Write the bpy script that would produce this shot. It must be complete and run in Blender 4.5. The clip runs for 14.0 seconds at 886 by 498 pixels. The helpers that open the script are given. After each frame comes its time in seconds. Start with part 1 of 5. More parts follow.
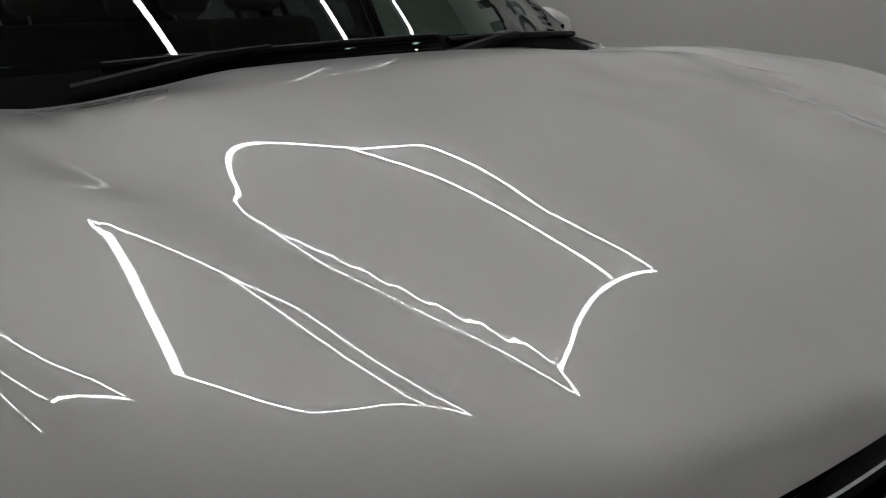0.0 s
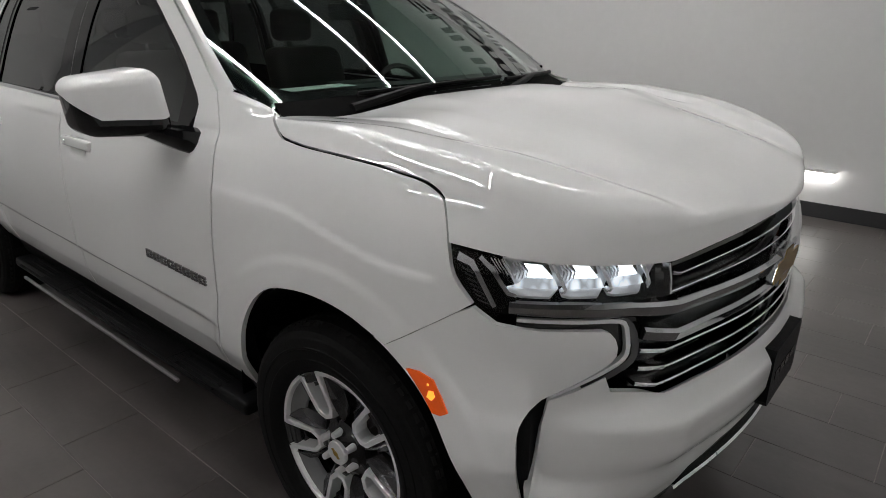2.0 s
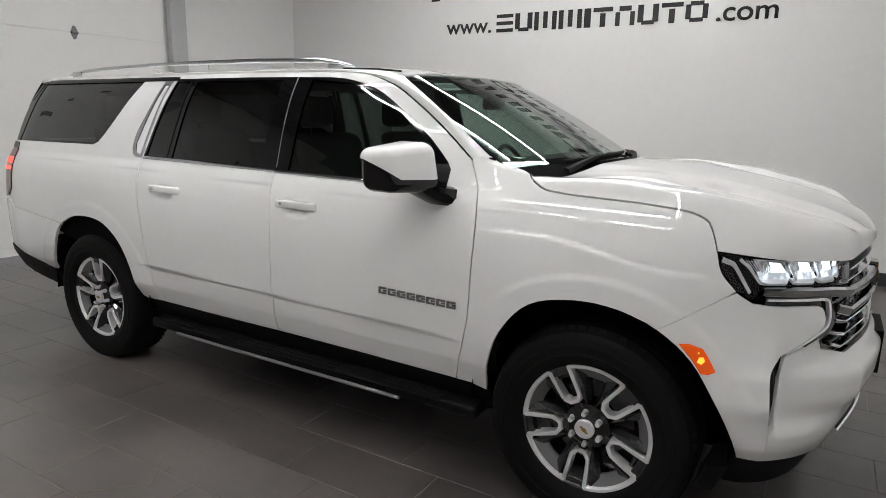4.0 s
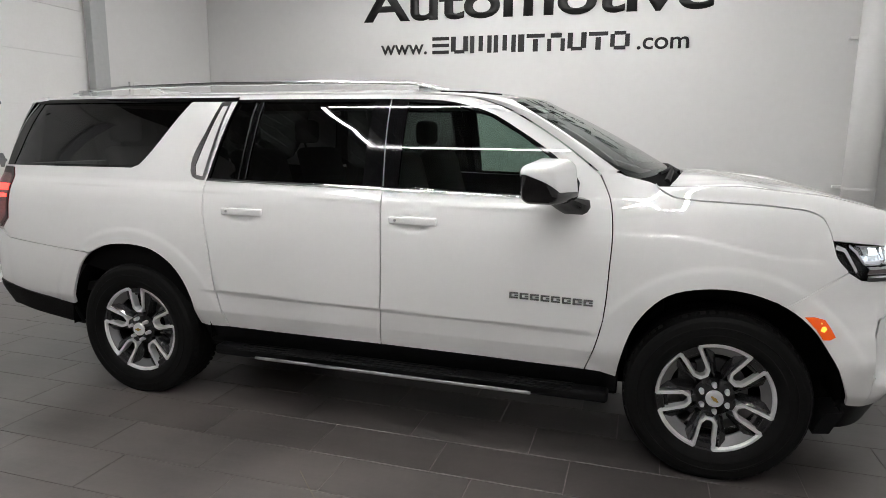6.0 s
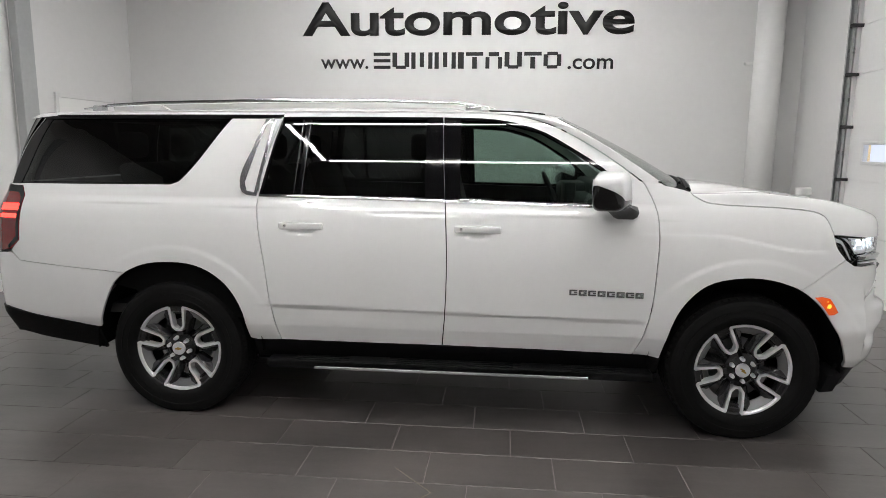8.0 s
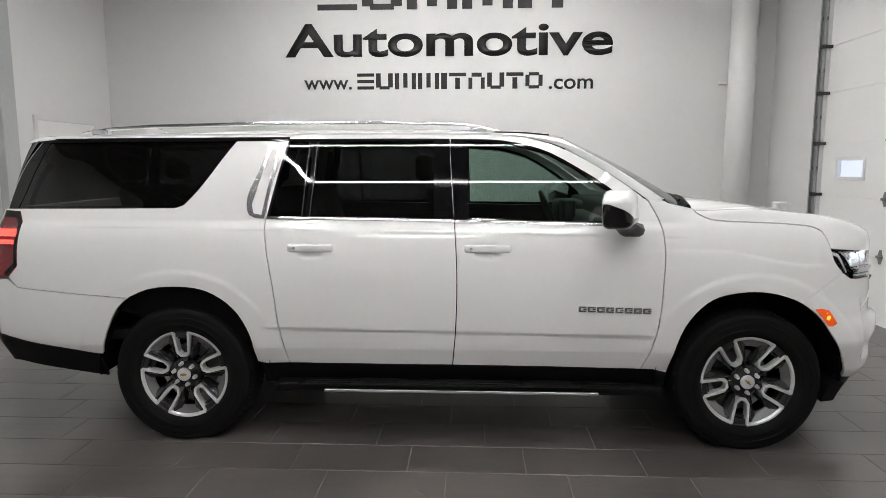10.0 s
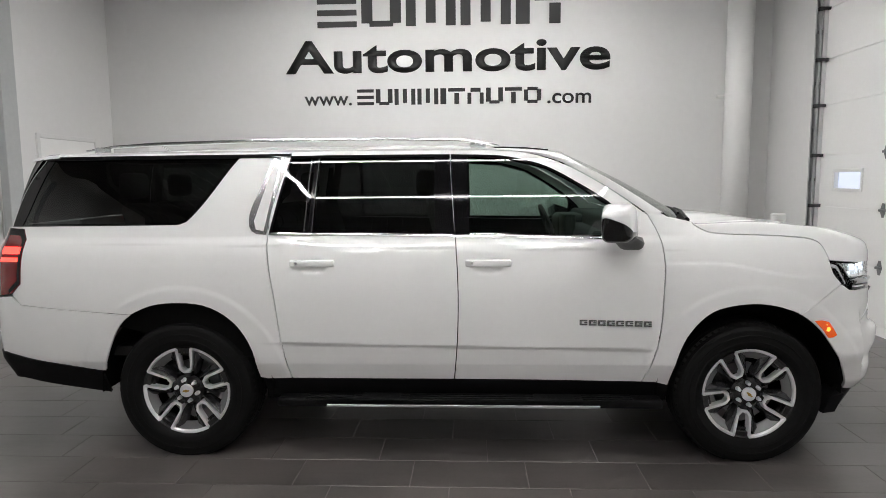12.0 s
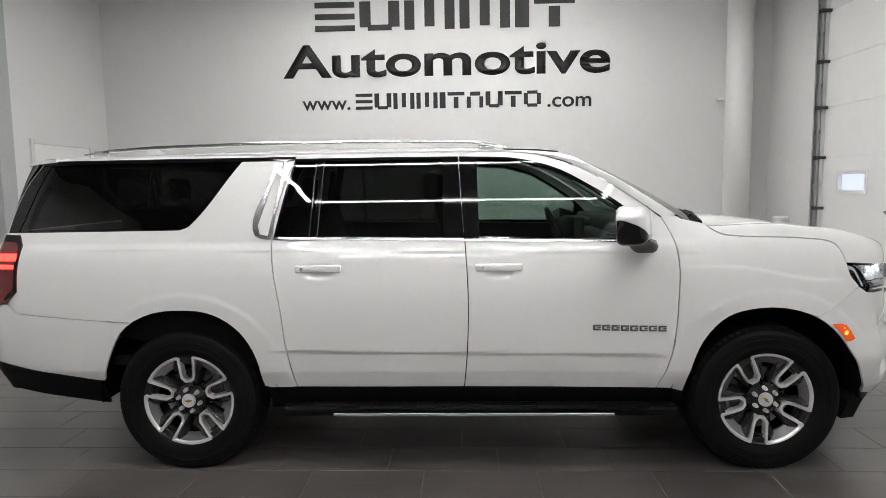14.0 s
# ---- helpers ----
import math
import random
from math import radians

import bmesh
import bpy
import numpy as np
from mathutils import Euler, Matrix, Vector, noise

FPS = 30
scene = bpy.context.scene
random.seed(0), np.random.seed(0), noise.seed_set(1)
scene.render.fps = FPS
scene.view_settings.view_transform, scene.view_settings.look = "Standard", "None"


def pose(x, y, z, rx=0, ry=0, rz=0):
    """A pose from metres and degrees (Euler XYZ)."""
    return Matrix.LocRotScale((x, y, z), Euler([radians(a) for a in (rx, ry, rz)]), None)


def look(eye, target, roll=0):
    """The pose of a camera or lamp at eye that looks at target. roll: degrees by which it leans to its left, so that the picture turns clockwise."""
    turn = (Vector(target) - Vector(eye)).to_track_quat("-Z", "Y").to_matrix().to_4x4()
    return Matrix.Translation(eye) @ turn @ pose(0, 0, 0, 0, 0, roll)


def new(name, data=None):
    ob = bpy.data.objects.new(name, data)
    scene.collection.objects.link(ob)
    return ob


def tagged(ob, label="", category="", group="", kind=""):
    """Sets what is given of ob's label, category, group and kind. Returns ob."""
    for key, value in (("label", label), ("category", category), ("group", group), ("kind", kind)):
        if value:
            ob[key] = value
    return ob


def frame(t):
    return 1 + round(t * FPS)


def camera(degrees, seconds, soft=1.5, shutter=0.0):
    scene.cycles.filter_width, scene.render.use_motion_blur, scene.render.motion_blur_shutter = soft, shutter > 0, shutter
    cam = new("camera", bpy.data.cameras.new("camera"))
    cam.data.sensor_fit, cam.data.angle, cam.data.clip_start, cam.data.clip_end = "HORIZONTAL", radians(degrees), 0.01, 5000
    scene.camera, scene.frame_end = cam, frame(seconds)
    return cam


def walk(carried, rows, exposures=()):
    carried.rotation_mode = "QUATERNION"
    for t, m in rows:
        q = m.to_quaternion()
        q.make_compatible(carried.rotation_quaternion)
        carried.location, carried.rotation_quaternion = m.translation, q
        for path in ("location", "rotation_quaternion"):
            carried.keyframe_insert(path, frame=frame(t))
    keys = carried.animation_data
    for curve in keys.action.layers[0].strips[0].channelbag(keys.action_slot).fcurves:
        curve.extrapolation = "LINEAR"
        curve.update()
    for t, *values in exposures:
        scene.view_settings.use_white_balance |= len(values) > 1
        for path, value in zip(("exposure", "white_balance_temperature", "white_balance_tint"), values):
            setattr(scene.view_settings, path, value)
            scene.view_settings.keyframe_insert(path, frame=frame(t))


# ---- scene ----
from mathutils.geometry import delaunay_2d_cdt

cam = camera(69.5, 14.0, soft=0.65)
PATH = [
    (0, (1.056, -0.830, 1.542), (-0.434, 0.308, 0.848), -2.0),
    (0.1, (1.049, -0.914, 1.562), (-0.408, 0.259, 0.850), -1.45),
    (0.2, (1.055, -0.996, 1.576), (-0.371, 0.206, 0.851), -0.8),
    (0.3, (1.066, -1.071, 1.584), (-0.335, 0.158, 0.855), -0.15),
    (0.5, (1.096, -1.192, 1.596), (-0.252, 0.089, 0.86), 0.1),
    (0.7, (1.122, -1.326, 1.622), (-0.163, 0.015, 0.882), 0.8),
    (1, (1.192, -1.487, 1.639), (-0.071, -0.129, 0.889), 0.3),
    (1.5, (1.287, -1.753, 1.673), (0.067, -0.354, 0.93), 0.6),
    (2, (1.33, -2.086, 1.705), (0.125, -0.638, 1.031), 0.7),
    (2.5, (1.245, -2.383, 1.697), (0.059, -0.875, 1.132), 0.9),
    (3, (1.038, -2.656, 1.665), (-0.106, -1.093, 1.165), 1.2),
    (3.5, (0.88, -3.03, 1.652), (-0.199, -1.408, 1.198), 1.2),
    (3.7, (0.83, -3.178, 1.659), (-0.224, -1.534, 1.228), 1.2),
    (5.8, (-0.277, -4.134, 1.644), (-0.891, -2.263, 1.291), 0.8),
    (6, (-0.41, -4.178, 1.652), (-0.987, -2.295, 1.302), 0.7),
    (6.5, (-0.738, -4.37, 1.642), (-1.209, -2.457, 1.303), 0.7),
    (7, (-0.975, -4.548, 1.674), (-1.314, -2.605, 1.341), 0.6),
    (7.5, (-1.207, -4.611, 1.658), (-1.44, -2.651, 1.336), 0.6),
    (8, (-1.401, -4.683, 1.675), (-1.586, -2.717, 1.359), 0.5),
    (10.5, (-1.637, -4.731, 1.695), (-1.723, -2.748, 1.449), -0.1),
    (11, (-1.628, -4.739, 1.7), (-1.719, -2.755, 1.466), -0.2),
    (11.5, (-1.639, -4.746, 1.698), (-1.731, -2.761, 1.473), -0.4),
    (12, (-1.64, -4.752, 1.701), (-1.731, -2.766, 1.482), -0.5),
    (12.5, (-1.651, -4.751, 1.694), (-1.742, -2.764, 1.481), -0.5),
    (13, (-1.664, -4.743, 1.691), (-1.753, -2.756, 1.482), -0.7),
    (13.5, (-1.7, -4.692, 1.682), (-1.783, -2.705, 1.477), -0.7),
    (14, (-1.733, -4.667, 1.683), (-1.805, -2.679, 1.482), -0.8),
]
walk(cam, [(t, look(eye, target, roll)) for t, eye, target, roll in PATH],
     exposures=[(0, -1.72), (0.5, -1.41), (1.0, -1.34), (1.5, -1.03), (2.2, -0.54), (3, -0.27), (3.5, -0.22), (6, 0.03), (14, 0.05)])

# ---- world and lights ----
world = bpy.data.worlds.new("world")
scene.world = world
world.use_nodes = True
wn = world.node_tree
sky = wn.nodes.new("ShaderNodeTexSky")
sky.sky_type, sky.sun_disc, sky.sun_elevation, sky.sun_rotation = "NISHITA", False, radians(35), radians(60)
wn.links.new(sky.outputs[0], wn.nodes["Background"].inputs[0])
wn.nodes["Background"].inputs[1].default_value = 0.1
STRIP_POWER = 79.0


# ---- materials ----
def material(name, color, rough=0.5, metal=0.0, coat=0.0, grain=None, bump=0.0, scale=40.0, spread=0.06, spec=0.5):
    """A Principled material with two scales of noise in its colour and roughness and, if asked, a fine relief."""
    m = bpy.data.materials.new(name)
    m.use_nodes = True
    nt = m.node_tree
    b = nt.nodes["Principled BSDF"]
    b.inputs["Roughness"].default_value = rough
    b.inputs["Metallic"].default_value = metal
    b.inputs["Coat Weight"].default_value = coat
    b.inputs["Coat Roughness"].default_value = 0.02
    b.inputs["Specular IOR Level"].default_value = spec
    if spread:
        tex = nt.nodes.new("ShaderNodeTexCoord")
        big, fine = nt.nodes.new("ShaderNodeTexNoise"), nt.nodes.new("ShaderNodeTexNoise")
        big.inputs["Scale"].default_value, fine.inputs["Scale"].default_value = scale / 12, scale
        big.inputs["Detail"].default_value = 4
        mixed = nt.nodes.new("ShaderNodeMath")
        mixed.operation = "ADD"
        for k, n in enumerate((big, fine)):
            nt.links.new(tex.outputs["Object"], n.inputs["Vector"])
            nt.links.new(n.outputs["Fac"], mixed.inputs[k])
        ramp = nt.nodes.new("ShaderNodeMapRange")
        ramp.inputs["From Min"].default_value, ramp.inputs["From Max"].default_value = 0.6, 1.4
        ramp.inputs["To Min"].default_value, ramp.inputs["To Max"].default_value = 1 - spread, 1 + spread
        nt.links.new(mixed.outputs[0], ramp.inputs["Value"])
        tint = nt.nodes.new("ShaderNodeVectorMath")
        tint.operation = "SCALE"
        tint.inputs[0].default_value = color
        nt.links.new(ramp.outputs[0], tint.inputs["Scale"])
        nt.links.new(tint.outputs[0], b.inputs["Base Color"])
        if bump:
            bp = nt.nodes.new("ShaderNodeBump")
            bp.inputs["Strength"].default_value, bp.inputs["Distance"].default_value = bump, 0.004
            nt.links.new(fine.outputs["Fac"], bp.inputs["Height"])
            nt.links.new(bp.outputs[0], b.inputs["Normal"])
    else:
        b.inputs["Base Color"].default_value = (*color, 1)
    return m


def glowing(name, color, power):
    m = bpy.data.materials.new(name)
    m.use_nodes = True
    b = m.node_tree.nodes["Principled BSDF"]
    b.inputs["Base Color"].default_value = (*color, 1)
    b.inputs["Emission Color"].default_value = (*color, 1)
    b.inputs["Emission Strength"].default_value = power
    return m


def glazing(name, tint, base=0.08, rough=0.0, fall=3.8):
    """A thin pane: tinted straight-through light and mirror gloss that grows towards grazing."""
    m = bpy.data.materials.new(name)
    m.use_nodes = True
    nt = m.node_tree
    nt.nodes.clear()
    out, mix = nt.nodes.new("ShaderNodeOutputMaterial"), nt.nodes.new("ShaderNodeMixShader")
    clear, gloss, face = nt.nodes.new("ShaderNodeBsdfTransparent"), nt.nodes.new("ShaderNodeBsdfGlossy"), nt.nodes.new("ShaderNodeLayerWeight")
    clear.inputs[0].default_value = (*tint, 1)
    gloss.inputs["Roughness"].default_value = rough
    face.inputs["Blend"].default_value = 0.5
    power, span = nt.nodes.new("ShaderNodeMath"), nt.nodes.new("ShaderNodeMath")
    power.operation, power.inputs[1].default_value = "POWER", fall
    span.operation, span.inputs[1].default_value, span.inputs[2].default_value = "MULTIPLY_ADD", 1 - base, base
    nt.links.new(face.outputs["Facing"], power.inputs[0])
    nt.links.new(power.outputs[0], span.inputs[0])
    nt.links.new(span.outputs[0], mix.inputs[0])
    nt.links.new(clear.outputs[0], mix.inputs[1])
    nt.links.new(gloss.outputs[0], mix.inputs[2])
    nt.links.new(mix.outputs[0], out.inputs[0])
    return m


PAINT = material("white_paint", (0.90, 0.90, 0.897), 0.32, coat=1.0, spread=0.012, scale=300, spec=0.2)
PAINT.node_tree.nodes["Principled BSDF"].inputs["Coat IOR"].default_value = 1.9
WALL = material("wall_paint", (0.735, 0.732, 0.727), 0.55, spread=0.02, scale=14, bump=0.05)
DOORPAINT = material("door_paint", (0.84, 0.84, 0.83), 0.45, spread=0.02, scale=30, bump=0.04)
CEIL = material("ceiling_steel", (0.15, 0.15, 0.151), 0.6, spread=0.05, scale=6)
BLACKPLASTIC = material("black_plastic", (0.006, 0.006, 0.0065), 0.5, spread=0.2, scale=400, bump=0.25, spec=0.12)
DARK = material("dark_liner", (0.005, 0.005, 0.005), 0.95, spread=0.2, scale=60, spec=0.06)
PIANO = material("gloss_black", (0.004, 0.004, 0.0045), 0.06, spread=0)
CHROME = material("chrome", (0.82, 0.83, 0.84), 0.06, metal=1.0, spread=0.015, scale=60)
DARKCHROME = material("dark_chrome", (0.50, 0.505, 0.515), 0.09, metal=1.0, spread=0.02, scale=60)
SATIN = material("satin_metal", (0.66, 0.67, 0.68), 0.2, metal=1.0, spread=0.04, scale=200)
ARGENT = material("argent_paint", (0.032, 0.032, 0.034), 0.24, metal=0.4, coat=0.5, spread=0.06, scale=120)
# lighter copy of the argent paint, with the light on the rim facets in its colour
FACETLIT = material("facet_lit_argent", (0.22, 0.22, 0.225), 0.3, metal=0.75, coat=0.4, spread=0.05, scale=120)
RUBBER = material("tyre_rubber", (0.0055, 0.0055, 0.0055), 0.7, spread=0.25, scale=90, bump=0.3, spec=0.14)
AMBER = material("amber_lens", (0.70, 0.075, 0.005), 0.12, coat=1.0, spread=0.08, scale=60)
AMBERLIT = glowing("amber_lit", (1.0, 0.30, 0.03), 2.2)
lit = AMBER.node_tree.nodes["Principled BSDF"]
lit.inputs["Emission Color"].default_value, lit.inputs["Emission Strength"].default_value = (1.0, 0.15, 0.008, 1), 0.30
RED = material("red_lens", (0.17, 0.004, 0.006), 0.12, coat=1.0, spread=0.08, scale=60)
REDLIT = glowing("red_lit", (1.0, 0.04, 0.03), 4.0)


def optic(name, color, dim, lit, scale):
    """A faceted lamp optic: small tilted facets, some bright and some dim."""
    m = glowing(name, color, lit)
    nt = m.node_tree
    b = nt.nodes["Principled BSDF"]
    b.inputs["Roughness"].default_value, b.inputs["Metallic"].default_value = 0.15, 0.6
    tex, stretch, cell, span, bp = (nt.nodes.new(k) for k in ("ShaderNodeTexCoord", "ShaderNodeMapping", "ShaderNodeTexVoronoi", "ShaderNodeMapRange", "ShaderNodeBump"))
    stretch.inputs["Scale"].default_value = (1.0, 1.0, 0.45)
    stretch.inputs["Rotation"].default_value = (0.5, 0.3, 0.0)
    cell.inputs["Scale"].default_value = scale
    nt.links.new(tex.outputs["Object"], stretch.inputs[0])
    nt.links.new(stretch.outputs[0], cell.inputs["Vector"])
    nt.links.new(cell.outputs["Distance"], span.inputs["Value"])
    span.inputs["From Min"].default_value, span.inputs["From Max"].default_value = 0.1, 0.7
    span.inputs["To Min"].default_value, span.inputs["To Max"].default_value = lit, dim
    nt.links.new(span.outputs[0], b.inputs["Emission Strength"])
    bp.inputs["Strength"].default_value, bp.inputs["Distance"].default_value = 0.5, 0.004
    nt.links.new(cell.outputs["Distance"], bp.inputs["Height"])
    nt.links.new(bp.outputs[0], b.inputs["Normal"])
    return m


LAMPLIT = optic("lamp_lit", (0.90, 0.95, 1.0), 2.2, 6.5, 60)
# emission that stands in for the cells' light on their reflectors
REFLECTGLOW = optic("reflector_glow", (0.80, 0.86, 0.92), 0.30, 1.9, 45)
BOARDTRIM = material("brushed_trim", (0.42, 0.42, 0.43), 0.38, metal=0.9, spread=0.05, scale=160)
MACHINED = material("machined_alloy", (0.90, 0.90, 0.91), 0.36, metal=0.6, spread=0.03, scale=200)
BADGE = material("badge_metal", (0.30, 0.30, 0.305), 0.25, metal=0.9, spread=0.04)
GOLD = material("gold_enamel", (0.45, 0.28, 0.06), 0.3, metal=0.7, coat=0.6, spread=0.05)
CLOTH = material("dark_upholstery", (0.009, 0.009, 0.0095), 0.75, spread=0.15, scale=220, bump=0.2)
TRIM = material("interior_trim", (0.014, 0.0138, 0.0135), 0.6, spread=0.12, scale=120, bump=0.1)
PAPER = material("paper", (0.75, 0.80, 0.77), 0.8, spread=0.03)
INK = material("sign_black", (0.012, 0.012, 0.012), 0.5, spread=0.08, scale=30)
JAMB = material("grey_jamb", (0.44, 0.455, 0.455), 0.5, spread=0.05, scale=20, bump=0.04)
ZINC = material("zinc_steel", (0.42, 0.43, 0.43), 0.45, metal=0.6, spread=0.14, scale=40)
ROLLER = material("dark_roller", (0.035, 0.035, 0.036), 0.5, metal=0.4, spread=0.15, scale=60)
GALV = material("galvanised_steel", (0.22, 0.225, 0.23), 0.4, metal=0.85, spread=0.12, scale=50)
BASE = material("baseboard_vinyl", (0.03, 0.03, 0.032), 0.5, spread=0.12, scale=50)
PVC = material("white_pvc", (0.80, 0.80, 0.79), 0.4, spread=0.02, scale=20)
STRIP = glowing("led_strip", (1.0, 0.987, 0.972), STRIP_POWER)
LOWLAMP = glowing("low_lamp", (1.0, 0.98, 0.95), 7.0)
DAYLIGHT = glowing("daylight_pane", (0.82, 0.87, 1.0), 0.7)
SHIELD = glazing("windscreen_glass", (0.52, 0.63, 0.58))
CLEAR = glazing("front_door_glass", (0.42, 0.52, 0.47))
PRIVACY = glazing("privacy_glass", (0.12, 0.13, 0.127))
SMOKE = material("smoky_plastic", (0.05, 0.05, 0.052), 0.12, coat=0.6, spread=0.05, scale=60)
LENS = glazing("lamp_lens", (0.90, 0.91, 0.92), 0.04, fall=5.0)


def tile_material():
    m = material("floor_tile", (0.115, 0.109, 0.106), 0.34, spread=0, spec=1.0)
    nt = m.node_tree
    b = nt.nodes["Principled BSDF"]
    tex, info = nt.nodes.new("ShaderNodeTexCoord"), nt.nodes.new("ShaderNodeObjectInfo")
    geo = nt.nodes.new("ShaderNodeNewGeometry")
    shift = nt.nodes.new("ShaderNodeVectorMath")
    shift.operation = "ADD"
    nt.links.new(geo.outputs["Position"], shift.inputs[0])
    nt.links.new(info.outputs["Random"], shift.inputs[1])
    big, fine, streak = (nt.nodes.new("ShaderNodeTexNoise") for _ in range(3))
    big.inputs["Scale"].default_value, big.inputs["Detail"].default_value = 1.5, 3
    fine.inputs["Scale"].default_value, fine.inputs["Detail"].default_value = 45, 5
    stretch = nt.nodes.new("ShaderNodeMapping")
    stretch.inputs["Scale"].default_value = (1.2, 9, 1)
    nt.links.new(shift.outputs[0], stretch.inputs[0])
    nt.links.new(stretch.outputs[0], streak.inputs["Vector"])
    streak.inputs["Scale"].default_value, streak.inputs["Detail"].default_value = 2.0, 3
    moved = nt.nodes.new("ShaderNodeVectorMath")
    moved.operation = "ADD"
    moved.inputs[1].default_value = (3.13, 1.71, 0.37)
    nt.links.new(geo.outputs["Position"], moved.inputs[0])
    mild = nt.nodes.new("ShaderNodeMath")
    mild.operation, mild.inputs[1].default_value = "MULTIPLY", 0.12
    nt.links.new(info.outputs["Random"], mild.inputs[0])
    apart = nt.nodes.new("ShaderNodeVectorMath")
    apart.operation = "ADD"
    nt.links.new(moved.outputs[0], apart.inputs[0])
    nt.links.new(mild.outputs[0], apart.inputs[1])
    nt.links.new(apart.outputs[0], big.inputs["Vector"])
    nt.links.new(moved.outputs[0], fine.inputs["Vector"])
    total = None
    for n, w in ((big, 0.90), (fine, 0.22), (streak, 0.30), (info, 0.14)):
        k = nt.nodes.new("ShaderNodeMath")
        k.operation, k.inputs[1].default_value = "MULTIPLY", w
        nt.links.new(n.outputs["Random" if n is info else "Fac"], k.inputs[0])
        if total:
            s = nt.nodes.new("ShaderNodeMath")
            nt.links.new(total.outputs[0], s.inputs[0])
            nt.links.new(k.outputs[0], s.inputs[1])
            total = s
        else:
            total = k
    ramp = nt.nodes.new("ShaderNodeValToRGB")
    ramp.color_ramp.elements[0].position, ramp.color_ramp.elements[0].color = 0.52, (0.055, 0.0485, 0.046, 1)
    ramp.color_ramp.elements[1].position, ramp.color_ramp.elements[1].color = 1.0, (0.122, 0.109, 0.104, 1)
    nt.links.new(total.outputs[0], ramp.inputs[0])
    # worn, brownish traffic film and scuffs
    wear, span, film = nt.nodes.new("ShaderNodeTexNoise"), nt.nodes.new("ShaderNodeMapRange"), nt.nodes.new("ShaderNodeMix")
    wear.inputs["Scale"].default_value, wear.inputs["Detail"].default_value = 1.6, 3
    wear.inputs["Roughness"].default_value, wear.inputs["Distortion"].default_value = 0.55, 0.0
    nt.links.new(apart.outputs[0], wear.inputs["Vector"])
    span.inputs["From Min"].default_value, span.inputs["From Max"].default_value = 0.36, 0.78
    span.inputs["To Max"].default_value = 0.4
    nt.links.new(wear.outputs["Fac"], span.inputs["Value"])
    film.data_type = "RGBA"
    nt.links.new(span.outputs[0], film.inputs[0])
    nt.links.new(ramp.outputs[0], film.inputs[6])
    film.inputs[7].default_value = (0.135, 0.114, 0.105, 1)
    nt.links.new(film.outputs[2], b.inputs["Base Color"])
    rough = nt.nodes.new("ShaderNodeMapRange")
    rough.inputs["To Min"].default_value, rough.inputs["To Max"].default_value = 0.285, 0.345
    nt.links.new(big.outputs["Fac"], rough.inputs["Value"])
    nt.links.new(rough.outputs[0], b.inputs["Roughness"])
    bp = nt.nodes.new("ShaderNodeBump")
    bp.inputs["Strength"].default_value, bp.inputs["Distance"].default_value = 0.12, 0.003
    nt.links.new(fine.outputs["Fac"], bp.inputs["Height"])
    nt.links.new(bp.outputs[0], b.inputs["Normal"])
    return m


TILE = tile_material()
GROUT = material("grout", (0.29, 0.26, 0.245), 0.8, spread=0.15, scale=80, bump=0.1)


# ---- building helpers ----
def mesh_ob(name, verts, faces, mat, parent=None, label="", normals=None, smooth=False, sharp=False):
    me = bpy.data.meshes.new(name)
    me.from_pydata([tuple(v) for v in verts], [], [tuple(f) for f in faces])
    me.materials.append(mat)
    if smooth or normals is not None:
        me.shade_smooth()
    if normals is not None:
        me.normals_split_custom_set_from_vertices([tuple(n) for n in normals])
    me.update()
    ob = new(name, me)
    ob.parent = parent
    if label:
        tagged(ob, label)
    return ob


def part(name, bm, mat, parent=None, label="", smooth=False):
    me = bpy.data.meshes.new(name)
    bmesh.ops.recalc_face_normals(bm, faces=bm.faces)
    bm.to_mesh(me)
    bm.free()
    me.materials.append(mat)
    if smooth:
        me.shade_smooth()
        me.set_sharp_from_angle(angle=radians(35))
    ob = new(name, me)
    ob.parent = parent
    if label:
        tagged(ob, label)
    return ob


def thing(name, label, category, at=(0, 0, 0), group="", kind=""):
    ob = new(name)
    ob.location = at
    ob.empty_display_size = 0.1
    return tagged(ob, label, category, group, kind)


def box(bm, lo, hi, bevel=0.0, segs=2):
    r = bmesh.ops.create_cube(bm, size=1)
    vs = r["verts"]
    for v in vs:
        v.co = Vector([(a + b) / 2 + c * (b - a) for a, b, c in zip(lo, hi, v.co)])
    if bevel:
        es = {e for v in vs for e in v.link_edges}
        bmesh.ops.bevel(bm, geom=list(es), offset=bevel, segments=segs, affect="EDGES", profile=0.5)
    return bm


def boxed(lo, hi, bevel=0.0, segs=2):
    return box(bmesh.new(), lo, hi, bevel, segs)


def prism(poly, axis, lo, hi):
    """A bmesh: the polygon swept along an axis ('x', 'y', 'z') from lo to hi; its two numbers are the other axes in order."""
    bm = bmesh.new()
    k = "xyz".index(axis)

    def place(p, h):
        q = list(p)
        q.insert(k, h)
        return q
    a = [bm.verts.new(place(p, lo)) for p in poly]
    b = [bm.verts.new(place(p, hi)) for p in poly]
    bm.faces.new(a)
    bm.faces.new(b[::-1])
    for i in range(len(poly)):
        j = (i + 1) % len(poly)
        bm.faces.new((a[i], b[i], b[j], a[j]))
    bmesh.ops.recalc_face_normals(bm, faces=bm.faces)
    return bm


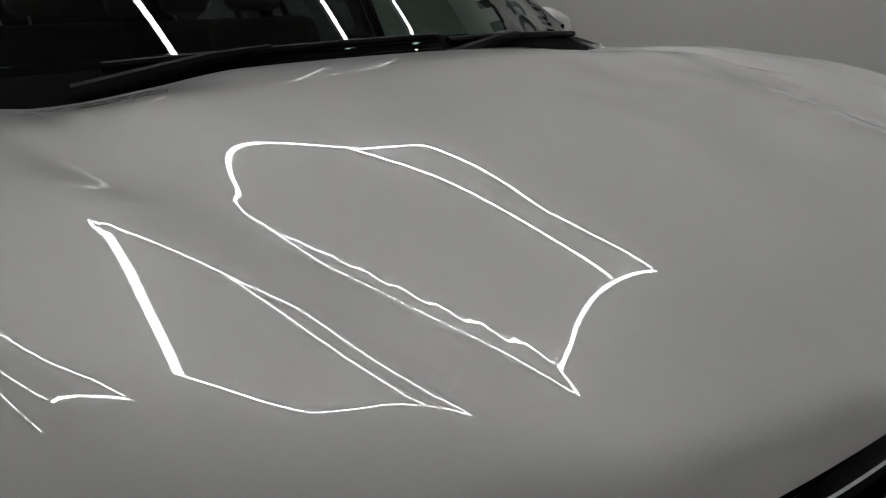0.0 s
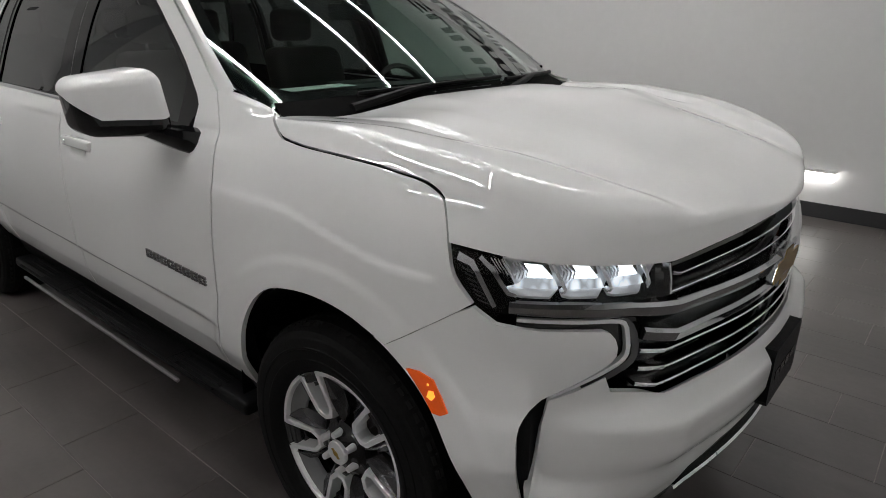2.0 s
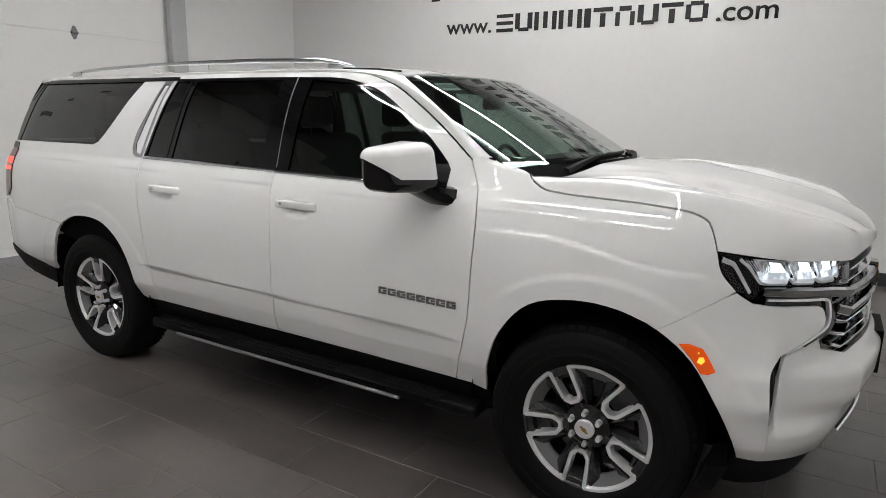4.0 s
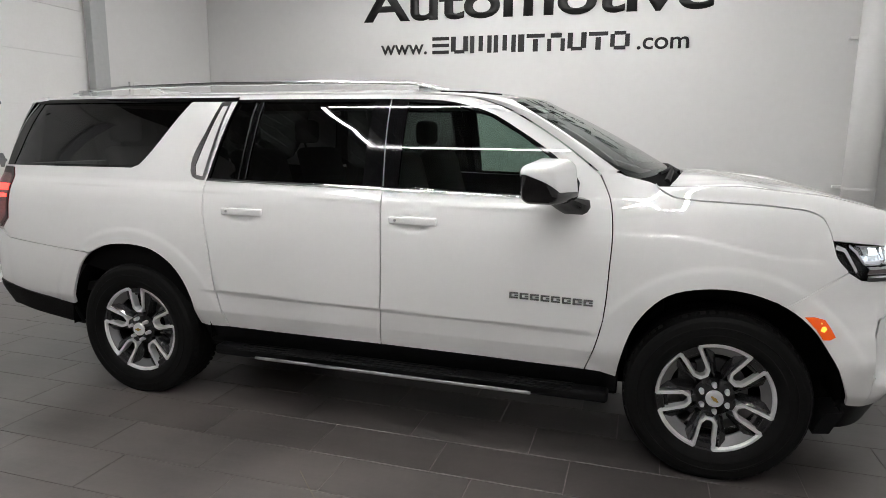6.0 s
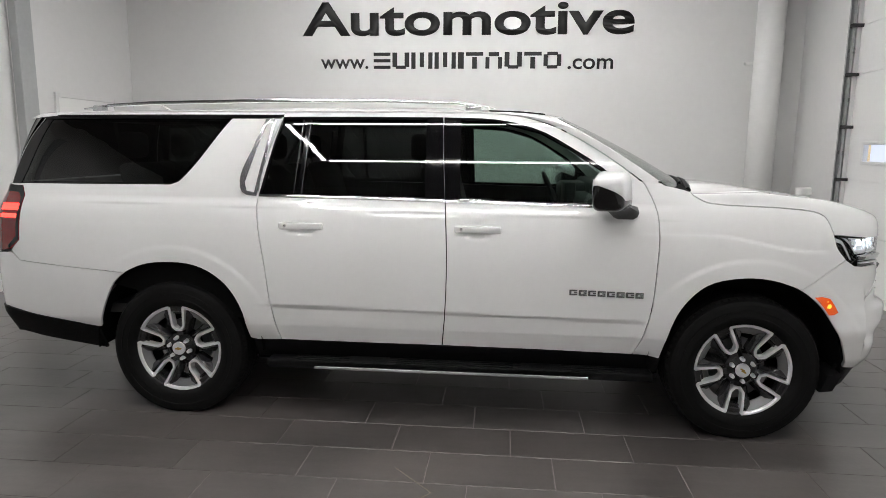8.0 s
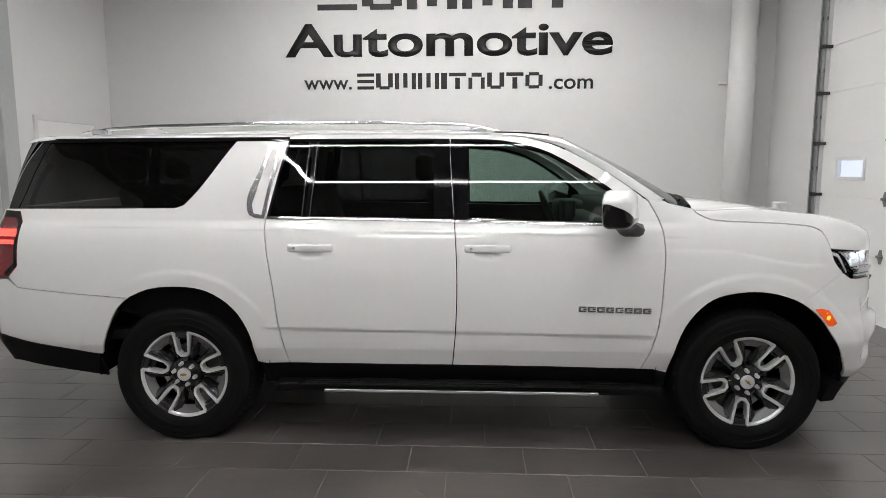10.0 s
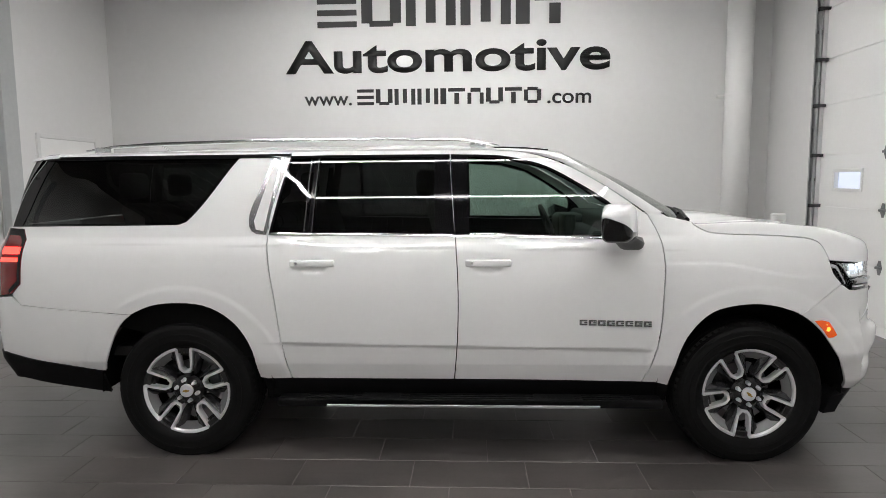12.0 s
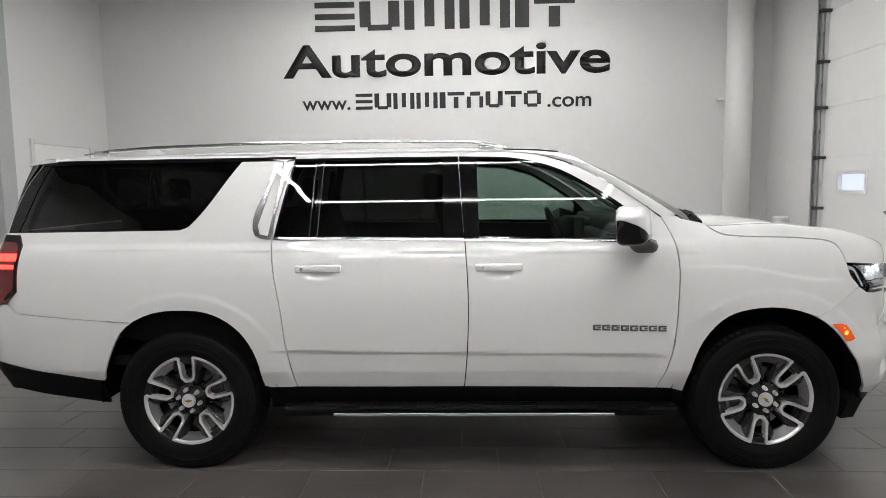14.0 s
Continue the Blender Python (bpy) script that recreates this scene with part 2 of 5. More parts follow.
def turned(profile, axis_at, steps=48, arc=(0, 360)):
    """A bmesh turned round a line along y through axis_at (x, z): profile of (radius, y)."""
    bm = bmesh.new()
    full = arc[1] - arc[0] >= 360
    n = steps if full else steps + 1
    rings = []
    for r, y in profile:
        ring = []
        for k in range(n):
            a = radians(arc[0] + (arc[1] - arc[0]) * k / steps)
            ring.append(bm.verts.new((axis_at[0] + r * math.cos(a), y, axis_at[1] + r * math.sin(a))))
        rings.append(ring)
    for p, q in zip(rings, rings[1:]):
        for k in range(n if full else n - 1):
            j = (k + 1) % n
            bm.faces.new((p[k], p[j], q[j], q[k]))
    return bm


def tube(points, radius, steps=10, cap=True):
    """A bmesh: a round bar along points; radius a number or one for each point."""
    bm = bmesh.new()
    pts = [Vector(p) for p in points]
    rings = []
    for i, p in enumerate(pts):
        d = (pts[min(i + 1, len(pts) - 1)] - pts[max(i - 1, 0)]).normalized()
        side = d.cross(Vector((0, 0, 1)) if abs(d.z) < 0.9 else Vector((1, 0, 0))).normalized()
        up = side.cross(d)
        r = radius[i] if isinstance(radius, (list, tuple)) else radius
        rings.append([bm.verts.new(p + r * (math.cos(a) * side + math.sin(a) * up)) for a in (2 * math.pi * k / steps for k in range(steps))])
    for p, q in zip(rings, rings[1:]):
        for k in range(steps):
            bm.faces.new((p[k], p[(k + 1) % steps], q[(k + 1) % steps], q[k]))
    if cap:
        bm.faces.new(rings[0][::-1])
        bm.faces.new(rings[-1])
    return bm


# ---- room ----
XL, XR, YB, YF, TOP = -6.95, 2.55, 4.6, -7.4, 4.95


def wall_with_holes(name, axis, at, thick, u0, u1, z1, holes):
    """A wall of boxes butted round its openings; axis is the wall's normal; holes as (u0, u1, z0, z1)."""
    bm = bmesh.new()
    cuts = sorted({u0, u1, *(h[0] for h in holes), *(h[1] for h in holes)})
    for a, b in zip(cuts, cuts[1:]):
        spans = sorted((h[2], h[3]) for h in holes if h[0] <= a and h[1] >= b)
        z = 0.0
        for lo, hi in (*spans, (z1, z1)):
            if lo > z + 1e-4:
                if axis == "x":
                    box(bm, (min(at, at + thick), a, z), (max(at, at + thick), b, lo))
                else:
                    box(bm, (a, min(at, at + thick), z), (b, max(at, at + thick), lo))
            z = hi
    bmesh.ops.remove_doubles(bm, verts=bm.verts, dist=1e-5)
    return tagged(part(name, bm, WALL), "smooth white painted showroom wall", "wall", kind="structure")


RD0, RD1, DTOP = -1.6, 3.28, 4.25
LD0, LD1 = -2.6, 2.30
wall_with_holes("wall_north", "y", YB, 0.2, XL - 0.2, XR + 0.2, TOP, [])
wall_with_holes("wall_south", "y", YF, -0.2, XL - 0.2, XR + 0.2, TOP, [])
wall_with_holes("wall_east", "x", XR, 0.2, YF, YB, TOP, [(RD0, RD1, 0, DTOP)])
wall_with_holes("wall_west", "x", XL, -0.2, YF, YB, TOP, [(LD0, LD1, 0, DTOP)])
bm = bmesh.new()
box(bm, (XL - 0.2, YF - 0.2, TOP), (XR + 0.2, YB + 0.2, TOP + 0.15))
for k in range(40):
    x = XL + 0.12 + k * 0.24
    box(bm, (x - 0.025, YF, TOP - 0.03), (x + 0.025, YB, TOP))
tagged(part("ceiling", bm, CEIL), "dim ribbed steel liner ceiling", "ceiling", kind="structure")

bm = bmesh.new()
box(bm, (XL - 0.4, YF - 0.4, -0.12), (XR + 0.4, YB + 0.4, -0.003))
floor = tagged(part("floor", bm, GROUT), "dark grey stone-look porcelain tile floor", "floor", kind="structure")

for nm, lo, hi in (("baseboard", (XL, YB - 0.012, 0), (XR, YB, 0.14)), ("baseboard", (XL, YF, 0), (XR, YF + 0.012, 0.14)),
                   ("baseboard", (XR - 0.012, RD1 + 0.2, 0), (XR, YB - 0.012, 0.14)), ("baseboard", (XL, LD1 + 0.2, 0), (XL + 0.012, YB - 0.012, 0.14))):
    tagged(part(nm, boxed(lo, hi, 0.003, 1), BASE), "black vinyl baseboard", "baseboard", kind="structure")


def overhead_door(name, x, inward, y0, y1, window_at, label, boxed_in=False):
    """A sectional door of flat panels in its opening, with window, hinges and the upright track."""
    door = thing(name, label, "overhead door", (x, (y0 + y1) / 2, 0), kind="structure")
    door.location = (0, 0, 0)
    zs = [0.02, 0.13, 0.735, 1.335, 1.94, 2.53, 3.07, 3.66, DTOP]
    face = x - inward * 0.05
    for a, b in zip(zs, zs[1:]):
        holes = [w for w in window_at if w[2] > a and w[3] < b]
        bm = bmesh.new()
        cuts = sorted({y0, y1, *(w[0] for w in holes), *(w[1] for w in holes)})
        for p, q in zip(cuts, cuts[1:]):
            inside = [w for w in holes if w[0] <= p and w[1] >= q]
            for lo, hi in ([(a, inside[0][2]), (inside[0][3], b)] if inside else [(a, b)]):
                box(bm, (min(face, face - inward * 0.04), p, lo + 0.004), (max(face, face - inward * 0.04), q, hi - 0.004))
        if a > 0.1:
            box(bm, (min(face - inward * 0.012, face - inward * 0.04), y0, a - 0.012), (max(face - inward * 0.012, face - inward * 0.04), y1, a + 0.004))
        part("panel", bm, DOORPAINT, door)
    for w in window_at:
        for lo, hi in (((w[0] - 0.04, w[2] - 0.04), (w[1] + 0.04, w[2])), ((w[0] - 0.04, w[3]), (w[1] + 0.04, w[3] + 0.04)),
                       ((w[0] - 0.04, w[2]), (w[0], w[3])), ((w[1], w[2]), (w[1] + 0.04, w[3]))):
            part("window_frame", boxed((min(face, face + inward * 0.014), lo[0], lo[1]), (max(face, face + inward * 0.014), hi[0], hi[1]), 0.003, 1), PVC, door)
        px = face - inward * 0.03
        pane = mesh_ob("pane", [(px, w[0], w[2]), (px, w[1], w[2]), (px, w[1], w[3]), (px, w[0], w[3])], [(0, 1, 2, 3)], LENS, door)
        pane.visible_shadow = False
    for z in zs[2:-1]:
        for y in (y1 - 1.24, y1 - 2.6, y1 - 3.9):
            if y > y0:
                lo, hi = min(face, face + inward * 0.006), max(face, face + inward * 0.006)
                bm = prism([(y - 0.045, z), (y - 0.014, z + 0.075), (y + 0.014, z + 0.075), (y + 0.045, z), (y + 0.014, z - 0.075), (y - 0.014, z - 0.075)], "x", lo, hi)
                box(bm, (min(face, face + inward * 0.030), y - 0.040, z - 0.014), (max(face, face + inward * 0.030), y + 0.040, z + 0.014), 0.006, 1)
                part("hinge", bm, GALV, door)
    if boxed_in:
        for side, y in ((1, y1), (-1, y0)):
            bm = boxed((min(x, x + inward * 0.10), min(y - side * 0.04, y + side * 0.20), 0), (max(x, x + inward * 0.10), max(y - side * 0.04, y + side * 0.20), DTOP), 0.006, 1)
            part("jamb", bm, JAMB, door, "grey painted steel jamb")
        return door
    for side, y in ((1, y1), (-1, y0)):
        # mounting angle on the wall, then the rolled C-shaped track with its bright lips
        part("mounting_angle", boxed((min(x, x + inward * 0.05), y + side * 0.052, 0.0), (max(x, x + inward * 0.05), y + side * 0.056, DTOP - 0.1)) if side > 0 else
             boxed((min(x, x + inward * 0.05), y - 0.056, 0.0), (max(x, x + inward * 0.05), y - 0.052, DTOP - 0.1)), ZINC, door, "galvanised mounting angle")
        u = lambda v: x + inward * v
        bm = bmesh.new()
        for a0, a1, b0, b1 in ((0.030, 0.034, -0.020, 0.045), (0.034, 0.075, 0.041, 0.045), (0.071, 0.075, 0.018, 0.045), (0.034, 0.060, -0.020, -0.016), (0.056, 0.060, -0.020, -0.006)):
            box(bm, (min(u(a0), u(a1)), y + min(side * b0, side * b1), 0.02), (max(u(a0), u(a1)), y + max(side * b0, side * b1), DTOP - 0.1))
        part("track", bm, ZINC, door, "galvanised door track")
        for k in range(14):
            zz = 0.30 + k * 0.27
            part("bolt", boxed((min(u(0.050), u(0.058)), y + side * 0.047 - 0.006, zz - 0.006), (max(u(0.050), u(0.058)), y + side * 0.047 + 0.006, zz + 0.006), 0.002, 1), GALV, door)
        part("jamb", boxed((min(x, x + inward * 0.006), min(y + side * 0.03, y + side * 0.19), 0), (max(x, x + inward * 0.006), max(y + side * 0.03, y + side * 0.19), DTOP)), WALL, door)
        for z in zs[1:-1]:
            bm = boxed((min(face, x + inward * 0.08), y - 0.05, z - 0.018), (max(face, x + inward * 0.08), y - 0.03, z + 0.018), 0.003, 1)
            box(bm, (x + inward * 0.05 - 0.022, y - 0.04, z - 0.022), (x + inward * 0.05 + 0.022, y + 0.02, z + 0.022), 0.006, 1)
            part("roller", bm, ROLLER, door, "dark roller and bracket")
        for z in (0.45, 1.05, 1.65, 2.25, 2.8, 3.4):
            part("bracket", boxed((min(x, x + inward * 0.05), y + min(0.0, side * 0.05), z - 0.02), (max(x, x + inward * 0.05), y + max(0.0, side * 0.05), z + 0.02), 0.002, 1), GALV, door)
    return door


overhead_door("door_1", XR, -1, RD0, RD1, [(2.45, 2.95, 1.555, 1.735), (0.41, 0.91, 1.555, 1.735)], "white flush-panel overhead garage door, closed, small window")
for z in (1.335,):
    latch = boxed((XR - 0.005, 1.55, z - 0.05), (XR + 0.05, 1.75, z + 0.05), 0.004, 1)
    part("latch", latch, GALV, bpy.data.objects["door_1"], "steel latch plate")
overhead_door("door_2", XL, 1, LD0, LD1, [], "white flush-panel overhead garage door, closed, grey jambs", True)
# daylight outside the door windows
for x in (XR + 0.9, XL - 0.9):
    tagged(part("backdrop", boxed((x - 0.01, -3, -0.1), (x + 0.01, 4.4, 3.0)), DAYLIGHT), "pale overcast daylight outside the door window", "backdrop", kind="structure")

side_door = thing("door_3", "white flush steel side door, closed", "door", kind="structure")
part("leaf", boxed((XL + 0.001, 2.95, 0.02), (XL + 0.022, 4.09, 2.24), 0.002, 1), DOORPAINT, side_door)
for lo, hi in (((2.89, 0), (2.945, 2.30)), ((4.095, 0), (4.15, 2.30)), ((2.945, 2.245), (4.095, 2.30))):
    part("frame", boxed((XL + 0.001, lo[0], lo[1]), (XL + 0.032, hi[0], hi[1]), 0.003, 1), WALL, side_door)
part("handle", tube([(XL + 0.02, 3.05, 1.02), (XL + 0.07, 3.05, 1.02), (XL + 0.07, 3.17, 1.02)], 0.009), GALV, side_door)

# roof drain pipe beside the corner, and the bollard in front of it
pipe = thing("drain_pipe", "white painted plastic drain pipe clamped to the wall", "pipe", (2.03, 4.40, 0))
part("riser", tube([(0, 0, 0), (0, 0, TOP)], 0.172, 40), PVC, pipe).data.shade_smooth()
for z in (1.1, 2.82, 4.3):
    bm = turned([(0.173, -0.012), (0.177, -0.012), (0.177, 0.012), (0.173, 0.012)], (0, 0), 40)
    bmesh.ops.rotate(bm, verts=bm.verts, cent=(0, 0, 0), matrix=Matrix.Rotation(radians(90), 3, "X"))
    bmesh.ops.translate(bm, verts=bm.verts, vec=(0, 0, z))
    box(bm, (-0.235, 0.15, z - 0.02), (-0.12, 0.2, z + 0.02), 0.004, 1)
    part("clamp", bm, PVC, pipe)
bollard = thing("bollard", "short white capped pipe bollard by the door", "bollard", (2.33, 3.72, 0))
part("post", tube([(0, 0, 0), (0, 0, 1.12)], 0.075, 28), PVC, bollard).data.shade_smooth()
part("cap", tube([(0, 0, 1.12), (0, 0, 1.20), (0, 0, 1.215)], [0.095, 0.095, 0.08], 28), PVC, bollard, "white cap")

# low wall lamp behind the car
lamp = thing("wall_lamp", "low white box lamp on the wall, lit", "wall lamp", (-0.1, YB, 0.40))
part("housing", boxed((-0.52, -0.10, 0.042), (0.53, 0.0, 0.055), 0.004, 1), PVC, lamp)
part("diffuser", boxed((-0.51, -0.095, -0.04), (0.52, 0.0, 0.04), 0.006, 1), LOWLAMP, lamp, "bright diffuser")


# ---- ceiling lights ----
def light_strip(a, b):
    """A long tube lamp under the ceiling from a to b (x, y), cut into tubes with dark joints."""
    z = TOP - 0.18
    ob = thing("light_strip", "long white tube lamp under the ceiling, lit", "ceiling light", group="ceiling tube lamps")
    a, b = Vector((*a, z)), Vector((*b, z))
    n = max(1, round((b - a).length / 1.22))
    d = (b - a).normalized()
    s = Vector((-d.y, d.x, 0))
    bm = bmesh.new()
    for lo, hi in ((a - s * 0.030, b + s * 0.030),):
        box(bm, [min(p, q) for p, q in zip(lo, hi)][:2] + [z + 0.005], [max(p, q) for p, q in zip(lo, hi)][:2] + [z + 0.08])
    for k in (-1, 1):
        lo, hi = a + s * k * 0.030, b + s * k * 0.034
        box(bm, [min(p, q) for p, q in zip(lo, hi)][:2] + [z - 0.006], [max(p, q) for p, q in zip(lo, hi)][:2] + [z + 0.005])
    for k in (0.1, 0.5, 0.9):
        c = a + (b - a) * k
        box(bm, (c.x - 0.008, c.y - 0.008, z + 0.07), (c.x + 0.008, c.y + 0.008, TOP))
    part("housing", bm, PVC, ob)
    for k in range(n):
        p, q = a + (b - a) * k / n + d * 0.012, a + (b - a) * (k + 1) / n - d * 0.012
        lo, hi = p - s * 0.028, q + s * 0.028
        bm = boxed([min(i, j) for i, j in zip(lo, hi)][:2] + [z - 0.001], [max(i, j) for i, j in zip(lo, hi)][:2] + [z + 0.004])
        part("tube", bm, STRIP, ob)
    return ob


for y in (3.05, 1.9, 0.0, -1.9, -4.3, -6.2):
    light_strip((-3.80, y), (0.0, y))
for x in (-3.86, 0.06):
    light_strip((x, -4.3), (x, -1.9))
    light_strip((x, 0.0), (x, 3.05))


# ---- wall sign ----
def lettered(name, text, parent, lo, hi, y, flip=1, bold=0.018):
    cu = bpy.data.curves.new(name, "FONT")
    cu.body, cu.extrude, cu.offset, cu.size = text, 0.0, bold, 1.0
    tmp = new(name + "_text", cu)
    dg = bpy.context.evaluated_depsgraph_get()
    me = bpy.data.meshes.new_from_object(tmp.evaluated_get(dg))
    bpy.data.objects.remove(tmp)
    co = np.array([v.co for v in me.vertices])
    a, b = co.min(0), co.max(0)
    for v in me.vertices:
        fx, fz = (v.co.x - a[0]) / (b[0] - a[0]), (v.co.y - a[1]) / (b[1] - a[1])
        v.co = ((lo[0] + fx * (hi[0] - lo[0])), 0, lo[1] + fz * (hi[1] - lo[1]))
    xs = sorted((min(v[0] for v in f), max(v[0] for v in f)) for f in ([me.vertices[k].co for k in p.vertices] for p in me.polygons))
    spans = []
    for x0, x1 in xs:
        if spans and x0 < spans[-1][1] - 1e-4:
            spans[-1][1] = max(spans[-1][1], x1)
        else:
            spans.append([x0, x1])
    for x0, x1 in spans:
        bm = bmesh.new()
        bm.from_mesh(me)
        away = [f for f in bm.faces if not x0 - 1e-4 <= f.calc_center_median().x <= x1 + 1e-4]
        bmesh.ops.delete(bm, geom=away, context="FACES")
        r = bmesh.ops.extrude_face_region(bm, geom=bm.faces[:])
        for v in r["geom"]:
            if isinstance(v, bmesh.types.BMVert):
                v.co.y = -0.004
        for v in bm.verts:
            v.co = (v.co.x if flip > 0 else -v.co.x, y + flip * (v.co.y - 0.001), v.co.z)
        part(name, bm, INK, parent)


BARS = {"a": [(0, 1, 0, 0.2), (0, 1, 0.4, 0.6), (0, 1, 0.8, 1)], "b": [(0, 0.28, 0.12, 1), (0.72, 1, 0.12, 1), (0.2, 0.8, 0, 0.2)],
        "c": [(0, 0.2, 0, 1), (0.4, 0.6, 0.1, 1), (0.8, 1, 0, 1)], "d": [(0, 1, 0, 1)], "e": [(0, 1, 0.78, 1), (0.36, 0.64, 0, 0.7)],
        "f": [(0.02, 0.25, 0, 0.7), (0.75, 0.98, 0, 0.7), (0.2, 0.8, 0.75, 1)], "g": [(0, 0.24, 0.15, 0.85), (0.76, 1, 0.15, 0.85), (0.2, 0.8, 0, 0.2), (0.2, 0.8, 0.8, 1)]}


def bar_word(name, shapes, parent, lo, hi, y, flip=1, mat=None, gap=0.12, depth=0.004):
    """A word that is drawn as plain bars, one group of bars a character."""
    widths = [0.35 if c == "d" else 1.25 if c == "c" else 1.0 for c in shapes]
    unit = (hi[0] - lo[0]) / (sum(widths) + gap * (len(shapes) - 1))
    x = lo[0]
    for c, w in zip(shapes, widths):
        bm = bmesh.new()
        for a, b, p, q in BARS[c]:
            x0, x1 = x + a * w * unit, x + b * w * unit
            z0, z1 = lo[1] + p * (hi[1] - lo[1]), lo[1] + q * (hi[1] - lo[1])
            if flip < 0:
                x0, x1 = -x1, -x0
            box(bm, (x0, min(y - flip * depth, y), z0), (x1, max(y - flip * depth, y), z1))
        part(name, bm, mat or INK, parent)
        x += (w + gap) * unit


def wall_sign(y, flip, shift):
    sign = thing("wall_sign", "large black lettering on the white wall", "sign")
    sgn = lambda v: v * 1.0
    x = shift
    bar_word("bar_character", "abccde", sign, (x - 3.84, 3.863), (x - 0.18, 4.265), y, flip)
    lettered("letter", "Automotive", sign, (x - 4.32, 3.215), (x + 0.32, 3.68), y, flip, 0.022)
    lettered("letter", "www.", sign, (x - 4.06, 2.765), (x - 3.37, 2.90), y, flip, 0.012)
    bar_word("bar_character", "abccdefbeg", sign, (x - 3.29, 2.765), (x - 0.65, 2.99), y, flip)
    lettered("letter", ".com", sign, (x - 0.56, 2.755), (x + 0.06, 2.90), y, flip, 0.012)
    return sign


wall_sign(YB - 0.0005, 1, 0.0)
wall_sign(YF + 0.0005, -1, 4.2)

# ---- the car: body surfaces (x ahead, z up; the visible flank has y < 0) ----
PLAN = np.array([(-6.3, -4.725, .55), (-5.75, -4.735, 0), (-5.2, -4.725, -.55), (-4.9, -4.69, -.82), (-4.72, -4.6, -.945), (-4.5, -4.45, -.99), (-4.1, -4.1, -1.018),
                 (-3.4, -3.4, -1.035), (-2.5, -2.5, -1.043), (-1.5, -1.5, -1.045), (-.5, -.5, -1.045), (.1, .1, -1.04), (.36, .36, -1.022),
                 (.6, .583, -.955), (.78, .72, -.845), (.95, .813, -.71), (1.2, .885, -.47), (1.45, .933, -.22), (1.67, .947, 0), (1.89, .933, .22)])
FLANK = np.array([(.2, -.24), (.40, -.11), (.50, -.064), (.575, -.027), (.592, -.020), (.61, -.0165), (.66, -.011), (.80, -.003), (.95, 0), (1.10, -.005), (1.20, -.016), (1.28, -.037), (1.32, -.055), (1.36, -.080), (1.38, -.0868), (1.41, -.0972),
                  (1.45, -.111), (1.55, -.1475), (1.65, -.189), (1.72, -.222), (1.78, -.256), (1.84, -.296), (1.90, -.345), (1.98, -.42)])
FENDER = np.array([(.2, -.24), (.40, -.11), (.50, -.06), (.58, -.03), (.66, -.012), (.80, -.003), (.95, 0), (1.10, -.008), (1.20, -.022), (1.28, -.05),
                   (1.36, -.095), (1.43, -.15), (1.5, -.22), (1.6, -.35)])
FRONT = np.array([(.2, -.12), (.35, -.05), (.42, -.015), (.5, .014), (.60, .036), (.645, .0595), (.665, .0665), (.70, .0690), (.738, .0712), (.754, .0705), (.768, .066), (.786, .046), (.804, .022), (.82, .013), (.86, .0118), (.95, .009), (1.05, .002), (1.15, .0),
                  (1.2, -.002), (1.26, -.012), (1.32, -.045), (1.36, -.10), (1.42, -.22)])
HUB_F, HUB_R, HUB_Z = 0.0, -3.407, 0.412
ARCH = 0.548


def spline(k, v, u):
    u = np.clip(u, k[0], k[-1])
    i = np.clip(np.searchsorted(k, u) - 1, 0, len(k) - 2)
    m = np.gradient(v, k)
    h = k[i + 1] - k[i]
    t = (u - k[i]) / h
    return (2 * t**3 - 3 * t * t + 1) * v[i] + (t**3 - 2 * t * t + t) * h * m[i] + (-2 * t**3 + 3 * t * t) * v[i + 1] + (t**3 - t * t) * h * m[i + 1]


def smooth(a, b, x):
    t = np.clip((x - a) / (b - a), 0, 1)
    return t * t * (3 - 2 * t)


def plan(u):
    return spline(PLAN[:, 0], PLAN[:, 1], u), spline(PLAN[:, 0], PLAN[:, 2], u)


